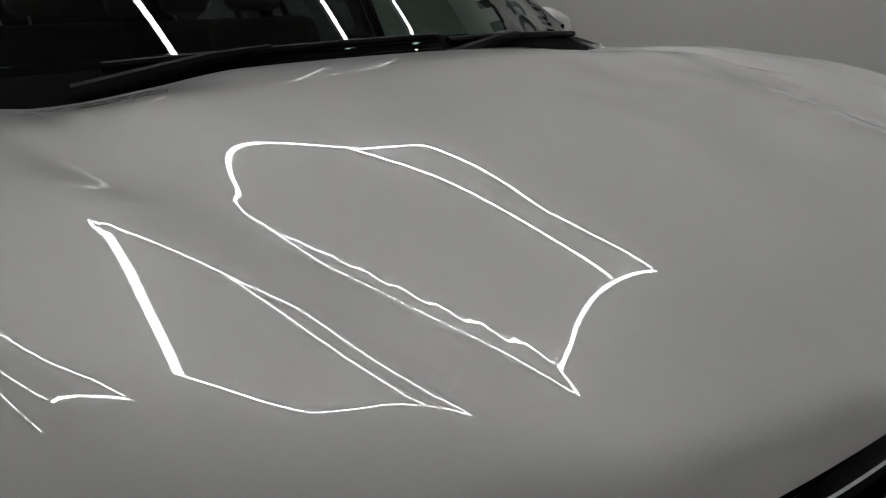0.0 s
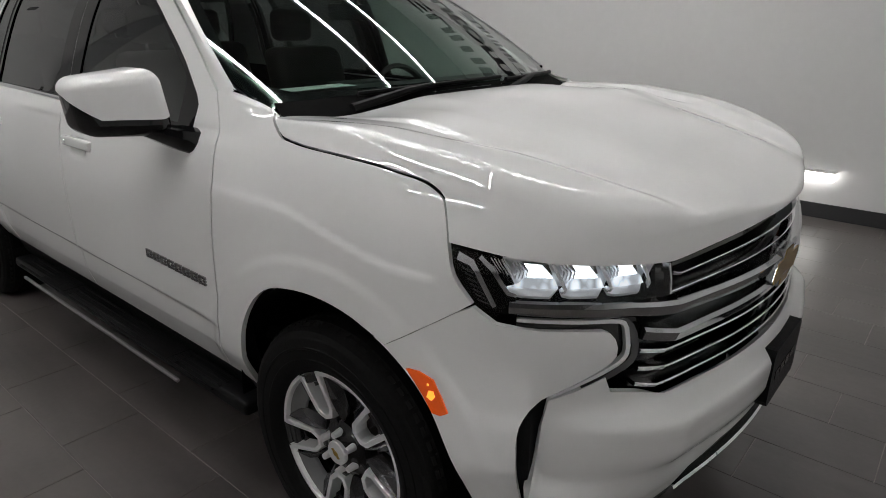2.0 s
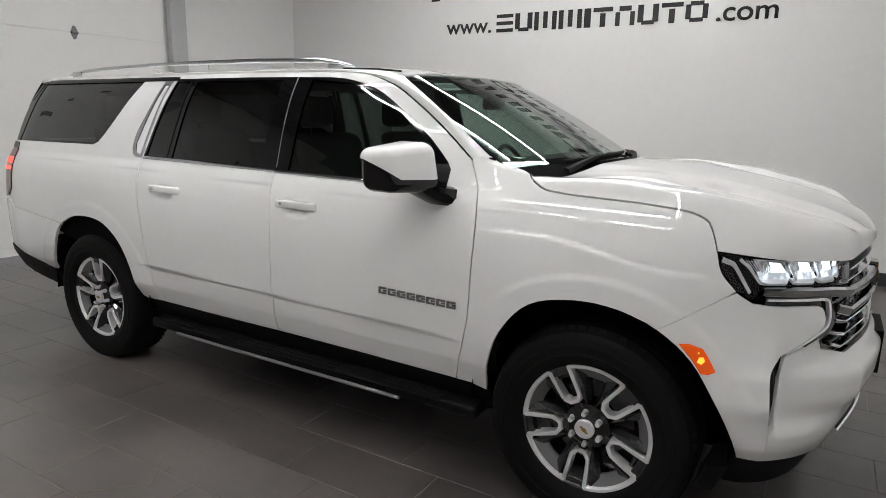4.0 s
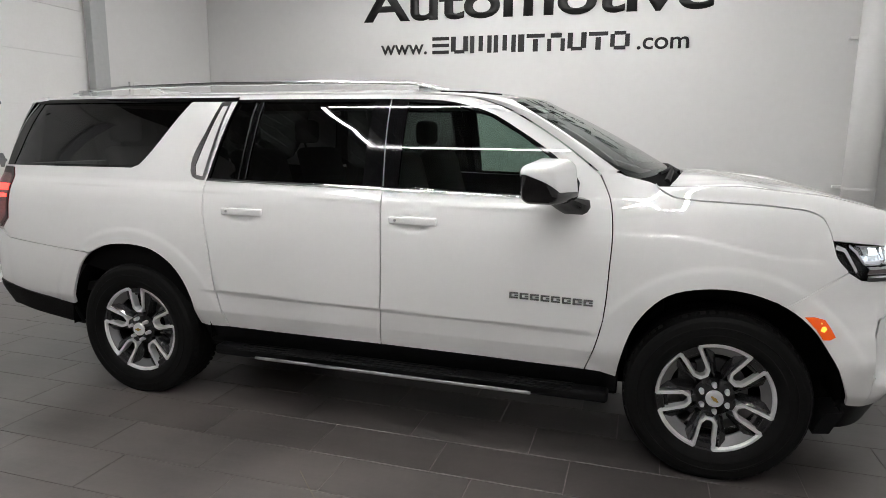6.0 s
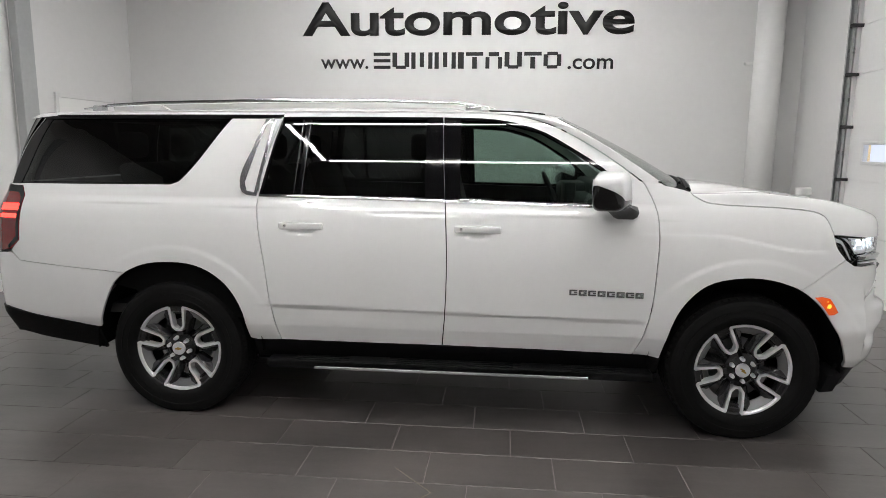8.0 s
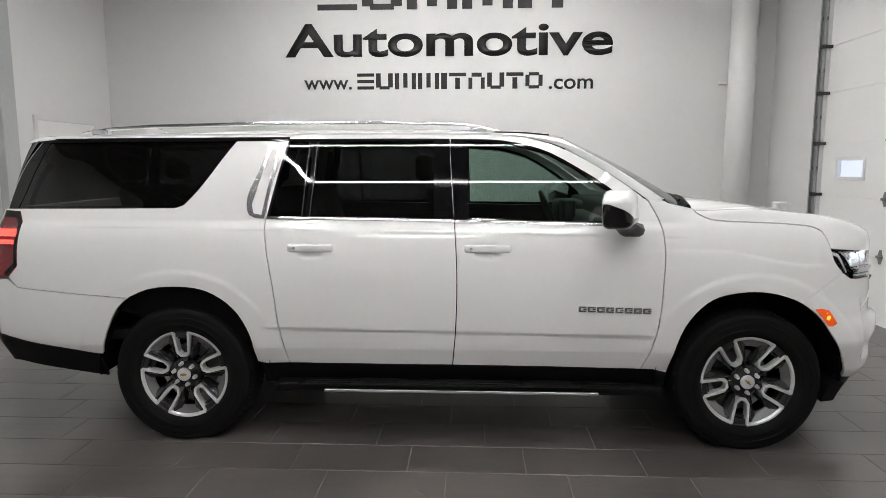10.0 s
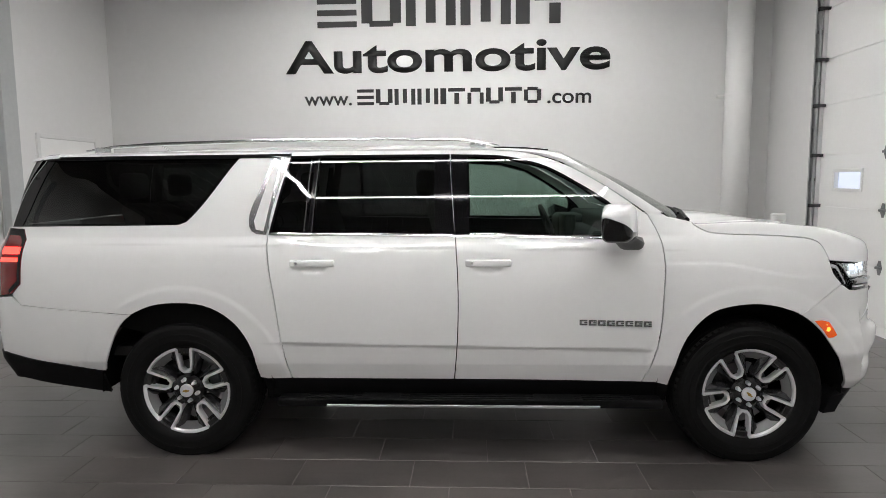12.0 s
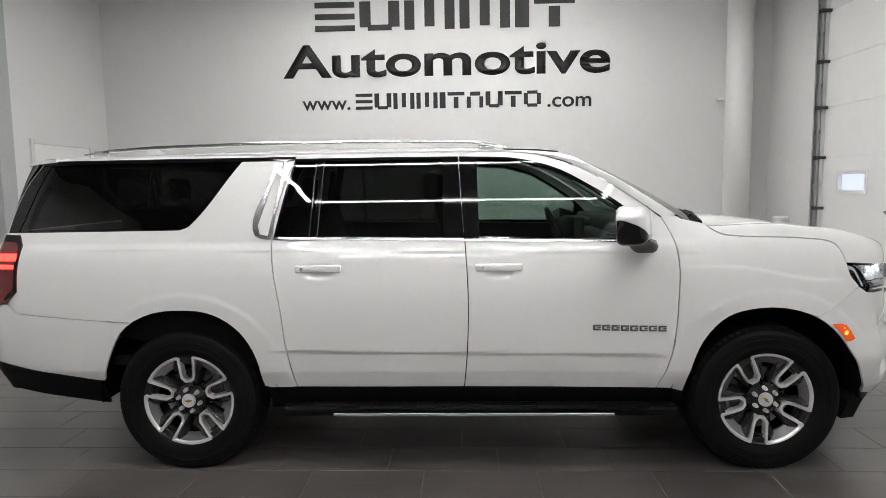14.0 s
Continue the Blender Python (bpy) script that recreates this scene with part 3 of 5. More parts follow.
def swell(u, z):
    """How far the skin stands out from the plan curve: the section, wheel flares and the doors' lower crease."""
    s, f, r = (spline(t[:, 0], t[:, 1], z) for t in (FLANK, FENDER, FRONT))
    low = smooth(.9, .6, z)
    a, b = smooth(-.58, -.28, u), smooth(0, 1, (u - .45 + .16 * low) / (.50 - .09 * low))
    foot = smooth(.62, .54, z)
    tail = .4 * np.clip((u - 1.07) / .5, 0, 1)
    ledge = np.where(u < .68, .6 * smooth(.70, .66, u), 1.2 * np.clip((u - .70) / .36, 0, 1) - .6 * tail) * (1 - foot) + foot * (.6 + .6 * np.clip((u - .66) / .40, 0, 1) - .6 * tail)
    r = np.where((z < .86) & (r > .012), .012 + (r - .012) * ledge, r)
    d = (s * (1 - a) + f * a) * (1 - b) + r * b
    for hub in (HUB_F, HUB_R):
        rad = np.hypot(u - hub, z - HUB_Z)
        d = d + 0.0045 * (1 - smooth(.630, .668, rad)) * smooth(.42, .6, z) * (1 - smooth(.50, .75, u))
    d = d + .025 * smooth(.25, .55, u) * ((1 - smooth(.665, .70, u)) * (1 - foot) + (1 - smooth(.66, 1.1, u)) * foot) * smooth(.40, .50, z) * (1 - smooth(.78, .95, z))
    for hu in (-2.592, -1.545):
        d = d - .026 * np.exp(-(((u - hu) / .062) ** 2) ** 1.5 - (((z - 1.190) / .033) ** 2) ** 1.5)
    shelf = 1.20 - .08 * smooth(-.25, .3, u)
    d = d - .006 * smooth(shelf - .015, shelf + .011, z) * (1 - smooth(shelf + .03, 1.345, z)) * smooth(-.75, -.25, u) * (1 - smooth(.35, .44, u))
    low = smooth(-2.95, -2.7, u) * (1 - smooth(-.75, -.5, u))
    crease = .715 - .03 * (u + 2.7) / 2.1
    d = d - low * .016 * smooth(crease + .012, crease - .012, z) * smooth(.45, .62, z)
    shoulder = 1.325 - .025 * (u + 4.2) / 1.3 * .7
    return d + .0025 * smooth(shoulder - .004, shoulder + .004, z) * (1 - smooth(-.7, -.3, u)) * (1 - smooth(1.345, 1.45, z))


def skin(off=0.0):
    def surf(u, z):
        u, z = np.asarray(u, float), np.asarray(z, float)
        x, y = plan(u)
        e = 2e-3
        (x0, y0), (x1, y1) = plan(u - e), plan(u + e)
        nx, ny = y1 - y0, x0 - x1
        ln = np.hypot(nx, ny)
        d = swell(u, z) + off
        return np.stack([x + nx / ln * d, y + ny / ln * d, z + 0 * u], -1)
    return surf


CU = np.arange(-.75, 1.70, .003)
CXY = np.stack(plan(CU), -1)
RISE = np.linspace(1.0, 1.5, 251)
FEN_D = spline(FENDER[:, 0], FENDER[:, 1], RISE)
FRO_D = spline(FRONT[:, 0], FRONT[:, 1], np.minimum(RISE, 1.42))


def ramp(x):
    return .5 * (x + np.sqrt(x * x + .0003))


def hood_height(x, y):
    """Height of the hood: a crowned plate with a power dome, rounded down into the fenders and the nose."""
    x, y = np.asarray(x, float), -np.abs(np.asarray(y, float))
    shape = x.shape
    p = np.stack([x.ravel(), y.ravel()], -1)
    dist = np.linalg.norm(p[:, None] - CXY[None], axis=-1)
    k = dist.argmin(1)
    t = np.gradient(CXY, axis=0)
    nrm = np.stack([t[:, 1], -t[:, 0]], -1)
    nrm /= np.linalg.norm(nrm, axis=1)[:, None]
    off = ((p - CXY[k]) * nrm[k]).sum(-1)
    step = np.linalg.norm(t[k], axis=1)
    along = ((p - CXY[k]) * t[k]).sum(-1) / step ** 2
    b = smooth(.45, .95, CU[k] + .003 * np.clip(along, -1, 1))
    side = np.interp(-off, -FEN_D, RISE) + 1.6 * ramp(-off - .112)
    nose = np.interp(-off, -FRO_D, np.minimum(RISE, 1.42)) + 1.4 * ramp(-off - .065)
    rim = side * (1 - b) + nose * b
    X, Y = p[:, 0], -p[:, 1]
    inner = np.where(Y < .42, Y, .5 - (np.clip(.58 - Y, 0, .16)) ** 2 / .32)
    crown = spline(np.array([-.4, -.15, 0, .2, .45, .6, .7, .8, .95, 1.02]), np.array([1.446, 1.4495, 1.443, 1.4185, 1.380, 1.3445, 1.319, 1.283, 1.213, 1.18]), X - .3 * inner ** 2) - .05 * inner ** 2 - .12 * smooth(.05, .6, X) * 4.2 * ramp(inner - .29) ** 2
    edge = np.clip(.54 + (.49 - X) * .33, .40, .66)
    crown = crown + .010 * (1 - smooth(edge - .13, edge + .04, Y)) * (1 - smooth(.76, .95, X))
    crown = crown + .026 * smooth(edge + .06, edge + .20, Y) * smooth(.10, .45, X) * (1 - smooth(.74, 1.0, X))
    tip = np.clip((.42 - X) / .7, 0, 1)
    outer = .70 + .18 * tip
    back = smooth(.12, -.24, X)
    crown = crown - .018 * tip ** .7 * (1 - .9 * back) * smooth(.675, .715, Y) * (1 - smooth(outer - .02, outer + .05, Y))
    crown = crown - .026 * back * smooth(.34, .62, Y) * (1 - .5 * smooth(.66, .86, Y))
    w = .042 + .004 * b
    h = np.clip(.5 + .5 * (rim - crown) / w, 0, 1)
    out = rim * (1 - h) + crown * h - w * h * (1 - h)
    return out.reshape(shape)


def hood_surf(x, y):
    return np.stack([np.asarray(x, float), np.asarray(y, float), hood_height(x, y)], -1)


RX = np.array([-4.5, -4.2, -3.5, -2.4, -1.6, -1.25, -1.0])
ROOF_Z = np.array([1.868, 1.892, 1.922, 1.938, 1.930, 1.910, 1.872])
EDGE_Z = np.array([1.852, 1.868, 1.882, 1.886, 1.884, 1.870, 1.838])


def roof_surf(x, y):
    x, y = np.asarray(x, float), np.asarray(y, float)
    zr, ze = spline(RX, ROOF_Z, x), spline(RX, EDGE_Z, x)
    return np.stack([x, y, zr - (zr - ze) * (np.abs(y) / .71) ** 3.2], -1)


def screen_surf(off=0.0):
    """The windscreen: s from its foot (0) to the header (1), v across from -1 to 1."""
    def surf(s, v):
        s, v = np.asarray(s, float), np.asarray(v, float)
        q = v * v
        bow = np.sin(np.pi * np.clip(s, 0, 1)) * .016 + off
        x = (-.44 - .69 * s) * q + (-.22 - .83 * s) * (1 - q) + .47 * bow
        z = (1.434 + .43 * s) * q + (1.462 + .43 * s) * (1 - q) + .88 * bow
        return np.stack([x, v * (.925 - .09 * s - .11 * s * s), z], -1)
    return surf


def inside(poly, p):
    x, y = p[:, 0], p[:, 1]
    r = np.zeros(len(p), bool)
    for (x0, y0), (x1, y1) in zip(poly, np.roll(poly, -1, 0)):
        c = (y0 > y) != (y1 > y)
        with np.errstate(divide="ignore", invalid="ignore"):
            r ^= c & (x < (x1 - x0) * (y - y0) / (y1 - y0 if y1 != y0 else 1) + x0)
    return r


def dense(loop, step, closed=True):
    out = []
    n = len(loop)
    for i in range(n if closed else n - 1):
        a, b = np.array(loop[i], float), np.array(loop[(i + 1) % n], float)
        k = max(1, int(np.ceil(np.linalg.norm(b - a) / step)))
        out += [a + (b - a) * j / k for j in range(k)]
    if not closed:
        out.append(np.array(loop[-1], float))
    return np.array(out)


def eased(pts, per=5):
    """A smooth open line through points."""
    p = np.array(pts, float)
    k = np.r_[0, np.cumsum(np.linalg.norm(np.diff(p, axis=0), axis=1))]
    t = np.linspace(0, k[-1], per * (len(p) - 1) + 1)
    return [tuple(q) for q in np.stack([spline(k, p[:, 0], t), spline(k, p[:, 1], t)], -1)]


ARCH_F = eased([(-.47, .455), (-.45, .58), (-.382, .775), (-.248, .917), (-.083, .962), (.094, .957), (.273, .893), (.385, .801), (.462, .688), (.545, .53), (.58, .445)], 4)
ARCH_R = eased([(-3.91, .535), (-3.853, .685), (-3.757, .855), (-3.603, .945), (-3.42, .970), (-3.22, .943), (-3.071, .845), (-2.97, .67), (-2.945, .495)], 4)


def normals_of(surf, u, v, e=2e-3):
    n = np.cross(surf(u + e, v) - surf(u - e, v), surf(u, v + e) - surf(u, v - e))
    return n / np.linalg.norm(n, axis=-1)[:, None]


def panel(name, loop, surf, mat, parent, holes=(), step=.035, rim=.018, label="", sides="both", joined=False, rows=(), pin=None):
    """A sheet cut to a loop on a surface, with its edge turned in. sides: 'both' makes a mirrored twin, or joined with it in one mesh."""
    loops = [dense(l, step * .6) for l in (loop, *holes)]
    poly = loops[0]
    lo, hi = poly.min(0), poly.max(0)
    gx, gy = np.meshgrid(np.arange(lo[0] + step / 2, hi[0], step), np.arange(lo[1] + step / 2, hi[1], step))
    g = np.stack([gx.ravel(), gy.ravel()], -1)
    keep = inside(poly, g)
    edge = np.concatenate(loops)
    for h in loops[1:]:
        keep &= ~inside(h, g)
    g = g[keep]
    if len(g):
        g = g[np.array([np.min(np.hypot(*(edge - q).T)) > step * .4 for q in g])]
    if rows:
        tg = np.roll(poly, -1, 0) - np.roll(poly, 1, 0)
        nrm = np.stack([-tg[:, 1], tg[:, 0]], -1) / (np.linalg.norm(tg, axis=1)[:, None] + 1e-9)
        nrm *= np.sign(np.sum(poly[:, 0] * np.roll(poly[:, 1], -1) - np.roll(poly[:, 0], -1) * poly[:, 1]))
        far = lambda q: np.min(np.hypot(*(poly - q).T))
        g = np.array([q for q in g if far(q) > rows[-1] + step * .5])
        for r in rows:
            q = poly + nrm * r
            q = q[inside(poly, q)]
            g = np.concatenate([g, [p for p in q if far(p) > r * .92]])
    pts = np.concatenate([edge, g]) if len(g) else edge
    es, base = [], 0
    for l in loops:
        es += [(base + i, base + (i + 1) % len(l)) for i in range(len(l))]
        base += len(l)
    vs, _, fs, *_ = delaunay_2d_cdt([Vector(p) for p in pts], es, [], 0, 1e-6)
    uv = np.array(vs)
    tri = np.array([f[:3] for f in fs])
    mid = uv[tri].mean(1)
    ok = inside(poly, mid)
    for h in loops[1:]:
        ok &= ~inside(h, mid)
    tri = tri[ok]
    co = surf(uv[:, 0], uv[:, 1])
    no = normals_of(surf, uv[:, 0], uv[:, 1])
    if pin:
        co, no = pin(co, no)
    flat = np.cross(co[tri[:, 1]] - co[tri[:, 0]], co[tri[:, 2]] - co[tri[:, 0]])
    swap = (flat * no[tri[:, 0]]).sum(-1) < 0
    tri[swap] = tri[swap][:, ::-1]
    faces = [tuple(t) for t in tri]
    for l in loops if rim else ():
        p, n = surf(l[:, 0], l[:, 1]), normals_of(surf, l[:, 0], l[:, 1])
        if pin:
            p, n = pin(p, n)
        tg = np.roll(p, -1, 0) - np.roll(p, 1, 0)
        out = np.cross(tg, n)
        out /= np.linalg.norm(out, axis=-1)[:, None] + 1e-9
        area = np.sum(l[:, 0] * np.roll(l[:, 1], -1) - np.roll(l[:, 0], -1) * l[:, 1])
        if (area < 0) ^ (l is not loops[0]):
            out = -out
        b, k = len(co), len(l)
        co = np.concatenate([co, p, p - n * rim])
        no = np.concatenate([no, out, out])
        for i in range(k):
            j = (i + 1) % k
            faces.append((b + i, b + j, b + k + j, b + k + i) if area < 0 else (b + j, b + i, b + k + i, b + k + j))
    flip = np.array([1, -1, 1])
    if joined:
        m = len(co)
        return mesh_ob(name, np.concatenate([co, co * flip]), faces + [tuple(i + m for i in f[::-1]) for f in faces], mat, parent, label, np.concatenate([no, no * flip]))
    made = [mesh_ob(name, co, faces, mat, parent[0] if isinstance(parent, list) else parent, label, no)]
    if sides == "both":
        made.append(mesh_ob(name, co * flip, [f[::-1] for f in faces], mat, parent[1] if isinstance(parent, list) else parent, label, no * flip))
    return made


def twin(make, name, mat, parent, label="", smooth_shade=True):
    """Builds a bmesh by make() on the near flank and its mirror image on the far one."""
    made = []
    for s in (1, -1):
        bm = make()
        if s < 0:
            for v in bm.verts:
                v.co.y = -v.co.y
        made.append(part(name, bm, mat, parent[0 if s > 0 else 1] if isinstance(parent, list) else parent, label, smooth_shade))
    return made


def skin_bar(line, height, d0, d1, chamfer=.3, lean=0.0):
    """A bmesh: a bar along (u, z) points on the skin, from depth d0 to d1, its face chamfered."""
    l = dense(line, .03, closed=False)
    tops = []
    bevel = chamfer * (height if np.isscalar(height) else float(np.mean(height)))
    leaning = ((-.5, d0), (-.5, d1 - lean - .003), (-.42, d1 - lean), (.5 - chamfer, d1), (.5, d1 - bevel), (.5, d0))
    for dz, off in leaning if lean else ((-.5, d0), (-.5, d0 + (d1 - d0) * (1 - chamfer)), (-.5 + chamfer, d1), (.5 - chamfer, d1), (.5, d0 + (d1 - d0) * (1 - chamfer)), (.5, d0)):
        hgt = height if np.isscalar(height) else np.interp(np.linspace(0, 1, len(l)), np.linspace(0, 1, len(height)), height)
        tops.append(skin(off)(l[:, 0], l[:, 1] + dz * hgt))
    bm = bmesh.new()
    rows = [[bm.verts.new(p) for p in row] for row in tops]
    for a, b in zip(rows, rows[1:]):
        for i in range(len(l) - 1):
            bm.faces.new((a[i], a[i + 1], b[i + 1], b[i]))
    for i in (0, -1):
        bm.faces.new([r[i] for r in rows])
    return bm


car = thing("suv", "large white sport utility vehicle, parked, headlights on", "car")
body = skin()

# door, fender and quarter outlines as (u, z)
seam_front = eased([(-.60, 1.478), (-.539, 1.344), (-.524, 1.244), (-.527, 1.019), (-.549, .74), (-.586, .59), (-.625, .478)], 4)
seam_mid = eased([(-1.775, 1.878), (-1.74, 1.37), (-1.724, 1.077), (-1.732, .698), (-1.75, .49)], 4)
seam_rear = eased([(-2.775, 1.878), (-2.875, 1.372), (-2.857, 1.199), (-2.82, .966), (-2.787, .678), (-2.75, .49)], 4)
header = eased([(-.60, 1.478), (-.74, 1.583), (-.92, 1.70), (-1.11, 1.80), (-1.30, 1.858), (-1.52, 1.876), (-1.775, 1.878)], 4)
GAP = .003


def shift(line, du, dz=0.0):
    return [(u + du, z + dz) for u, z in line]


dlo_front = eased([(-1.7365, 1.364), (-1.755, 1.60), (-1.7705, 1.85)], 4) + eased([(-1.768, 1.852), (-1.40, 1.832), (-1.19, 1.775), (-1.02, 1.683), (-.81, 1.545), (-.715, 1.46)], 3) + [(-.695, 1.43), (-.70, 1.345), (-1.0, 1.350)]
dlo_rear = [(-1.7425, 1.366), (-1.761, 1.60), (-1.777, 1.852), (-2.2, 1.854), (-2.775, 1.852), (-2.868, 1.385), (-2.868, 1.375), (-2.3, 1.372)]
dlo_quarter = [(-4.49, 1.846), (-3.8, 1.85), (-3.10, 1.848)] + eased([(-3.11, 1.835), (-3.36, 1.478), (-3.39, 1.448), (-3.44, 1.432)], 3) + [(-4.0, 1.428), (-4.66, 1.424)]

front_doors = panel("front_door", shift(header, -.004, -.002) + shift(seam_mid, GAP)[1:] + [(-1.2, .487)] + shift(seam_front, -GAP)[::-1][:-1], body, PAINT, car, [dlo_front], step=.014, label="white front passenger door")
rear_doors = panel("rear_door", shift(seam_mid, -GAP)[::-1] + shift(seam_rear, GAP) + [(-2.2, .489)], body, PAINT, car, [dlo_rear], step=.014, label="white rear passenger door")
tail_edge = [(-4.455, 1.078), (-4.448, 1.345), (-4.50, 1.412)]
quarters = panel("quarter_panel", shift(seam_rear, -GAP)[::-1] + [(-3.6, 1.876), (-4.3, 1.862), (-4.485, 1.852), (-4.66, 1.418)] + tail_edge[::-1] + [(-4.54, 1.012), (-4.46, .952), (-4.1, .923), (ARCH_R[9][0] + .003, ARCH_R[9][1] + .005)] + ARCH_R[10:] + [(-2.90, .485)],
                 body, PAINT, car, [dlo_quarter], step=.012, label="white rear quarter panel")
seam_nose = eased([(.262, .906), (.37, .978), (.512, 1.074)], 3)
hood_side = eased([(.438, 1.212), (.428, 1.25), (.412, 1.292), (.40, 1.312), (.384, 1.322), (.354, 1.334), (.306, 1.343), (.23, 1.350), (.15, 1.356), (0, 1.362), (-.19, 1.371), (-.25, 1.379), (-.30, 1.403), (-.325, 1.42), (-.335, 1.436)], 3)
FENDER_EDGE = [(-.594, 1.487), (-.54, 1.470), (-.49, 1.456), (-.44, 1.445), (-.39, 1.437), (-.338, 1.4295)]
fenders = panel("fender", shift(seam_front, GAP)[::-1] + FENDER_EDGE + [(u - .003, z - .0065) for u, z in hood_side[::-1][1:]] + eased([(.436, 1.205), (.455, 1.138), (.508, 1.078)], 3)[:-1]
                + shift(seam_nose, -.0006, .0007)[::-1] + ARCH_F[:24][::-1] + [(-.55, .476)], body, PAINT, car, step=.011, label="white front fender")

# rocker, window trims, glass
panel("rocker", [(-2.93, .483), (-.46, .470), (-.47, .33), (-2.92, .34)], skin(-.006), BLACKPLASTIC, car, label="black lower sill")
GLASSES = []
for doors, pieces in ((front_doors, [("window_glass", [(-1.655, 1.372), (-1.665, 1.835), (-1.40, 1.818), (-1.19, 1.762), (-1.025, 1.67), (-.825, 1.535), (-.795, 1.50), (-.80, 1.362)], CLEAR)]),
                      (rear_doors, [("window_glass", [(-1.862, 1.380), (-1.872, 1.836), (-2.585, 1.834), (-2.60, 1.383)], PRIVACY), ("vent_glass", [(-2.63, 1.384), (-2.615, 1.834), (-2.768, 1.832), (-2.848, 1.388)], PRIVACY)])):
    dlo = dlo_front if doors is front_doors else dlo_rear
    panel("window_surround", [(u, z) for u, z in dlo], skin(.0015), PIANO, doors, [p[1] for p in pieces], label="gloss black window surround")
    for nm, loop, gl in pieces:
        for g in panel(nm, loop, skin(-.004), gl, doors, rim=0, label="tinted glass"):
            GLASSES.append(g)
for line in ([(-2.608, 1.385), (-2.596, 1.60), (-2.592, 1.832)], [(-2.655, 1.385), (-2.644, 1.60), (-2.640, 1.832)]):
    panel("divider", [(u + .003, z) for u, z in line] + [(u - .003, z) for u, z in line[::-1]], skin(.003), SMOKE, rear_doors, rim=.006, label="thin window divider")
for g in panel("quarter_glass", [(u, z) for u, z in dlo_quarter], skin(-.007), PRIVACY, quarters, rim=0, label="dark privacy glass"):
    GLASSES.append(g)
panel("window_edge", [(u * 1.0, z) for u, z in dlo_quarter], skin(-.009), PIANO, quarters, [[(-4.36, 1.825), (-3.14, 1.825), (-3.375, 1.488), (-3.41, 1.455), (-3.46, 1.445), (-4.52, 1.44)]], label="black edge band")
for d, line in ((front_doors, [(-1.748, 1.360), (-1.2, 1.354), (-.80, 1.345)]), (rear_doors, [(-2.868, 1.378), (-2.3, 1.372), (-1.752, 1.363)])):
    twin(lambda: skin_bar(line, .016, -.004, .006), "belt_moulding", CHROME, d, "bright belt moulding")
panel("pillar_moulding", [(-2.815, 1.842), (-2.885, 1.835)] + eased([(-2.93, 1.68), (-2.995, 1.45), (-2.985, 1.405), (-2.94, 1.378)], 3) + [(-2.883, 1.374), (-2.88, 1.39)], skin(.005), SATIN, quarters, [[(-2.832, 1.815), (-2.872, 1.812), (-2.966, 1.455), (-2.950, 1.405), (-2.900, 1.395)]], label="polished pillar moulding")
panel("pillar_inset", [(-2.832, 1.815), (-2.872, 1.812), (-2.966, 1.455), (-2.950, 1.405), (-2.900, 1.395)], skin(-.002), CHROME, quarters, label="mirror-bright inset")
twin(lambda: skin_bar([(-4.48, 1.846), (-3.6, 1.850), (-2.80, 1.852), (-2.775, 1.854)], .026, -.004, .004), "roof_trim", PIANO, quarters, "gloss black roof trim")
panel("pillar_panel", [(-4.375, 1.842), (-4.492, 1.842), (-4.662, 1.424), (-4.53, 1.424)], skin(-.003), PIANO, quarters, rim=.004, label="gloss black pillar panel")

# added backing strips: keep far-window light from showing through the door gaps
for line in (seam_mid, seam_rear):
    upper = [p for p in line if p[1] > 1.33]
    panel("seam_backing", shift(upper, .03) + shift(upper, -.03)[::-1], skin(-.020), DARK, car, rim=0, step=.05, label="black strip added behind the door gap to block light")
# door handles
def handle_bm(u):
    """A tapered grip, thicker in the middle, on two feet."""
    p = skin()(np.array([u]), np.array([1.207]))[0]
    bm = boxed((p[0] - .135, p[1] - .048, 1.185), (p[0] + .135, p[1] - .018, 1.226), .010, 3)
    for v in bm.verts:
        k = (v.co.x - p[0]) / .135
        v.co.z += .004 * (1 - k * k) if v.co.z > 1.205 else -.004 * (1 - k * k)
        v.co.y += .012 * k * k
    for dx in (-.118, .118):
        box(bm, (p[0] + dx - .016, p[1] - .03, 1.194), (p[0] + dx + .016, p[1] + .01, 1.219), .004, 1)
    return bm


def lock_bm(u):
    p = skin()(np.array([u]), np.array([1.207]))[0]
    bm = turned([(.0, p[1] - .0405), (.008, p[1] - .0405), (.0085, p[1] - .039)], (p[0] - .095, 1.207), 16)
    return bm


for doors, u in ((rear_doors, -2.592), (front_doors, -1.545)):
    grips = twin(lambda: handle_bm(u), "door_handle", PAINT, doors, "white pull handle")
    twin(lambda: lock_bm(u), "lock_button", SATIN, grips, "small bright lock button")

# emblem on the front door: eight groups of plain bars
BADGE_BARS = [(0, .26, 0, 1), (.2, 1, .74, 1), (.2, 1, 0, .26), (.6, 1, .38, .62)]
for dr in front_doors[:1]:
    pitch = .425 / 8
    for k in range(8):
        x0, zb = -1.012 + k * pitch, .836 - .010 * (k / 8)
        bm = bmesh.new()
        for a, b, p, q in BADGE_BARS:
            lo, hi = body(np.array([x0 + a * pitch * .84]), np.array([.84]))[0], body(np.array([x0 + b * pitch * .84]), np.array([.84]))[0]
            box(bm, (lo[0], min(lo[1], hi[1]) - .006, zb + .004 + p * .032), (hi[0], max(lo[1], hi[1]) + .004, zb + .004 + q * .032))
        part("badge_bar", bm, BADGE, dr)

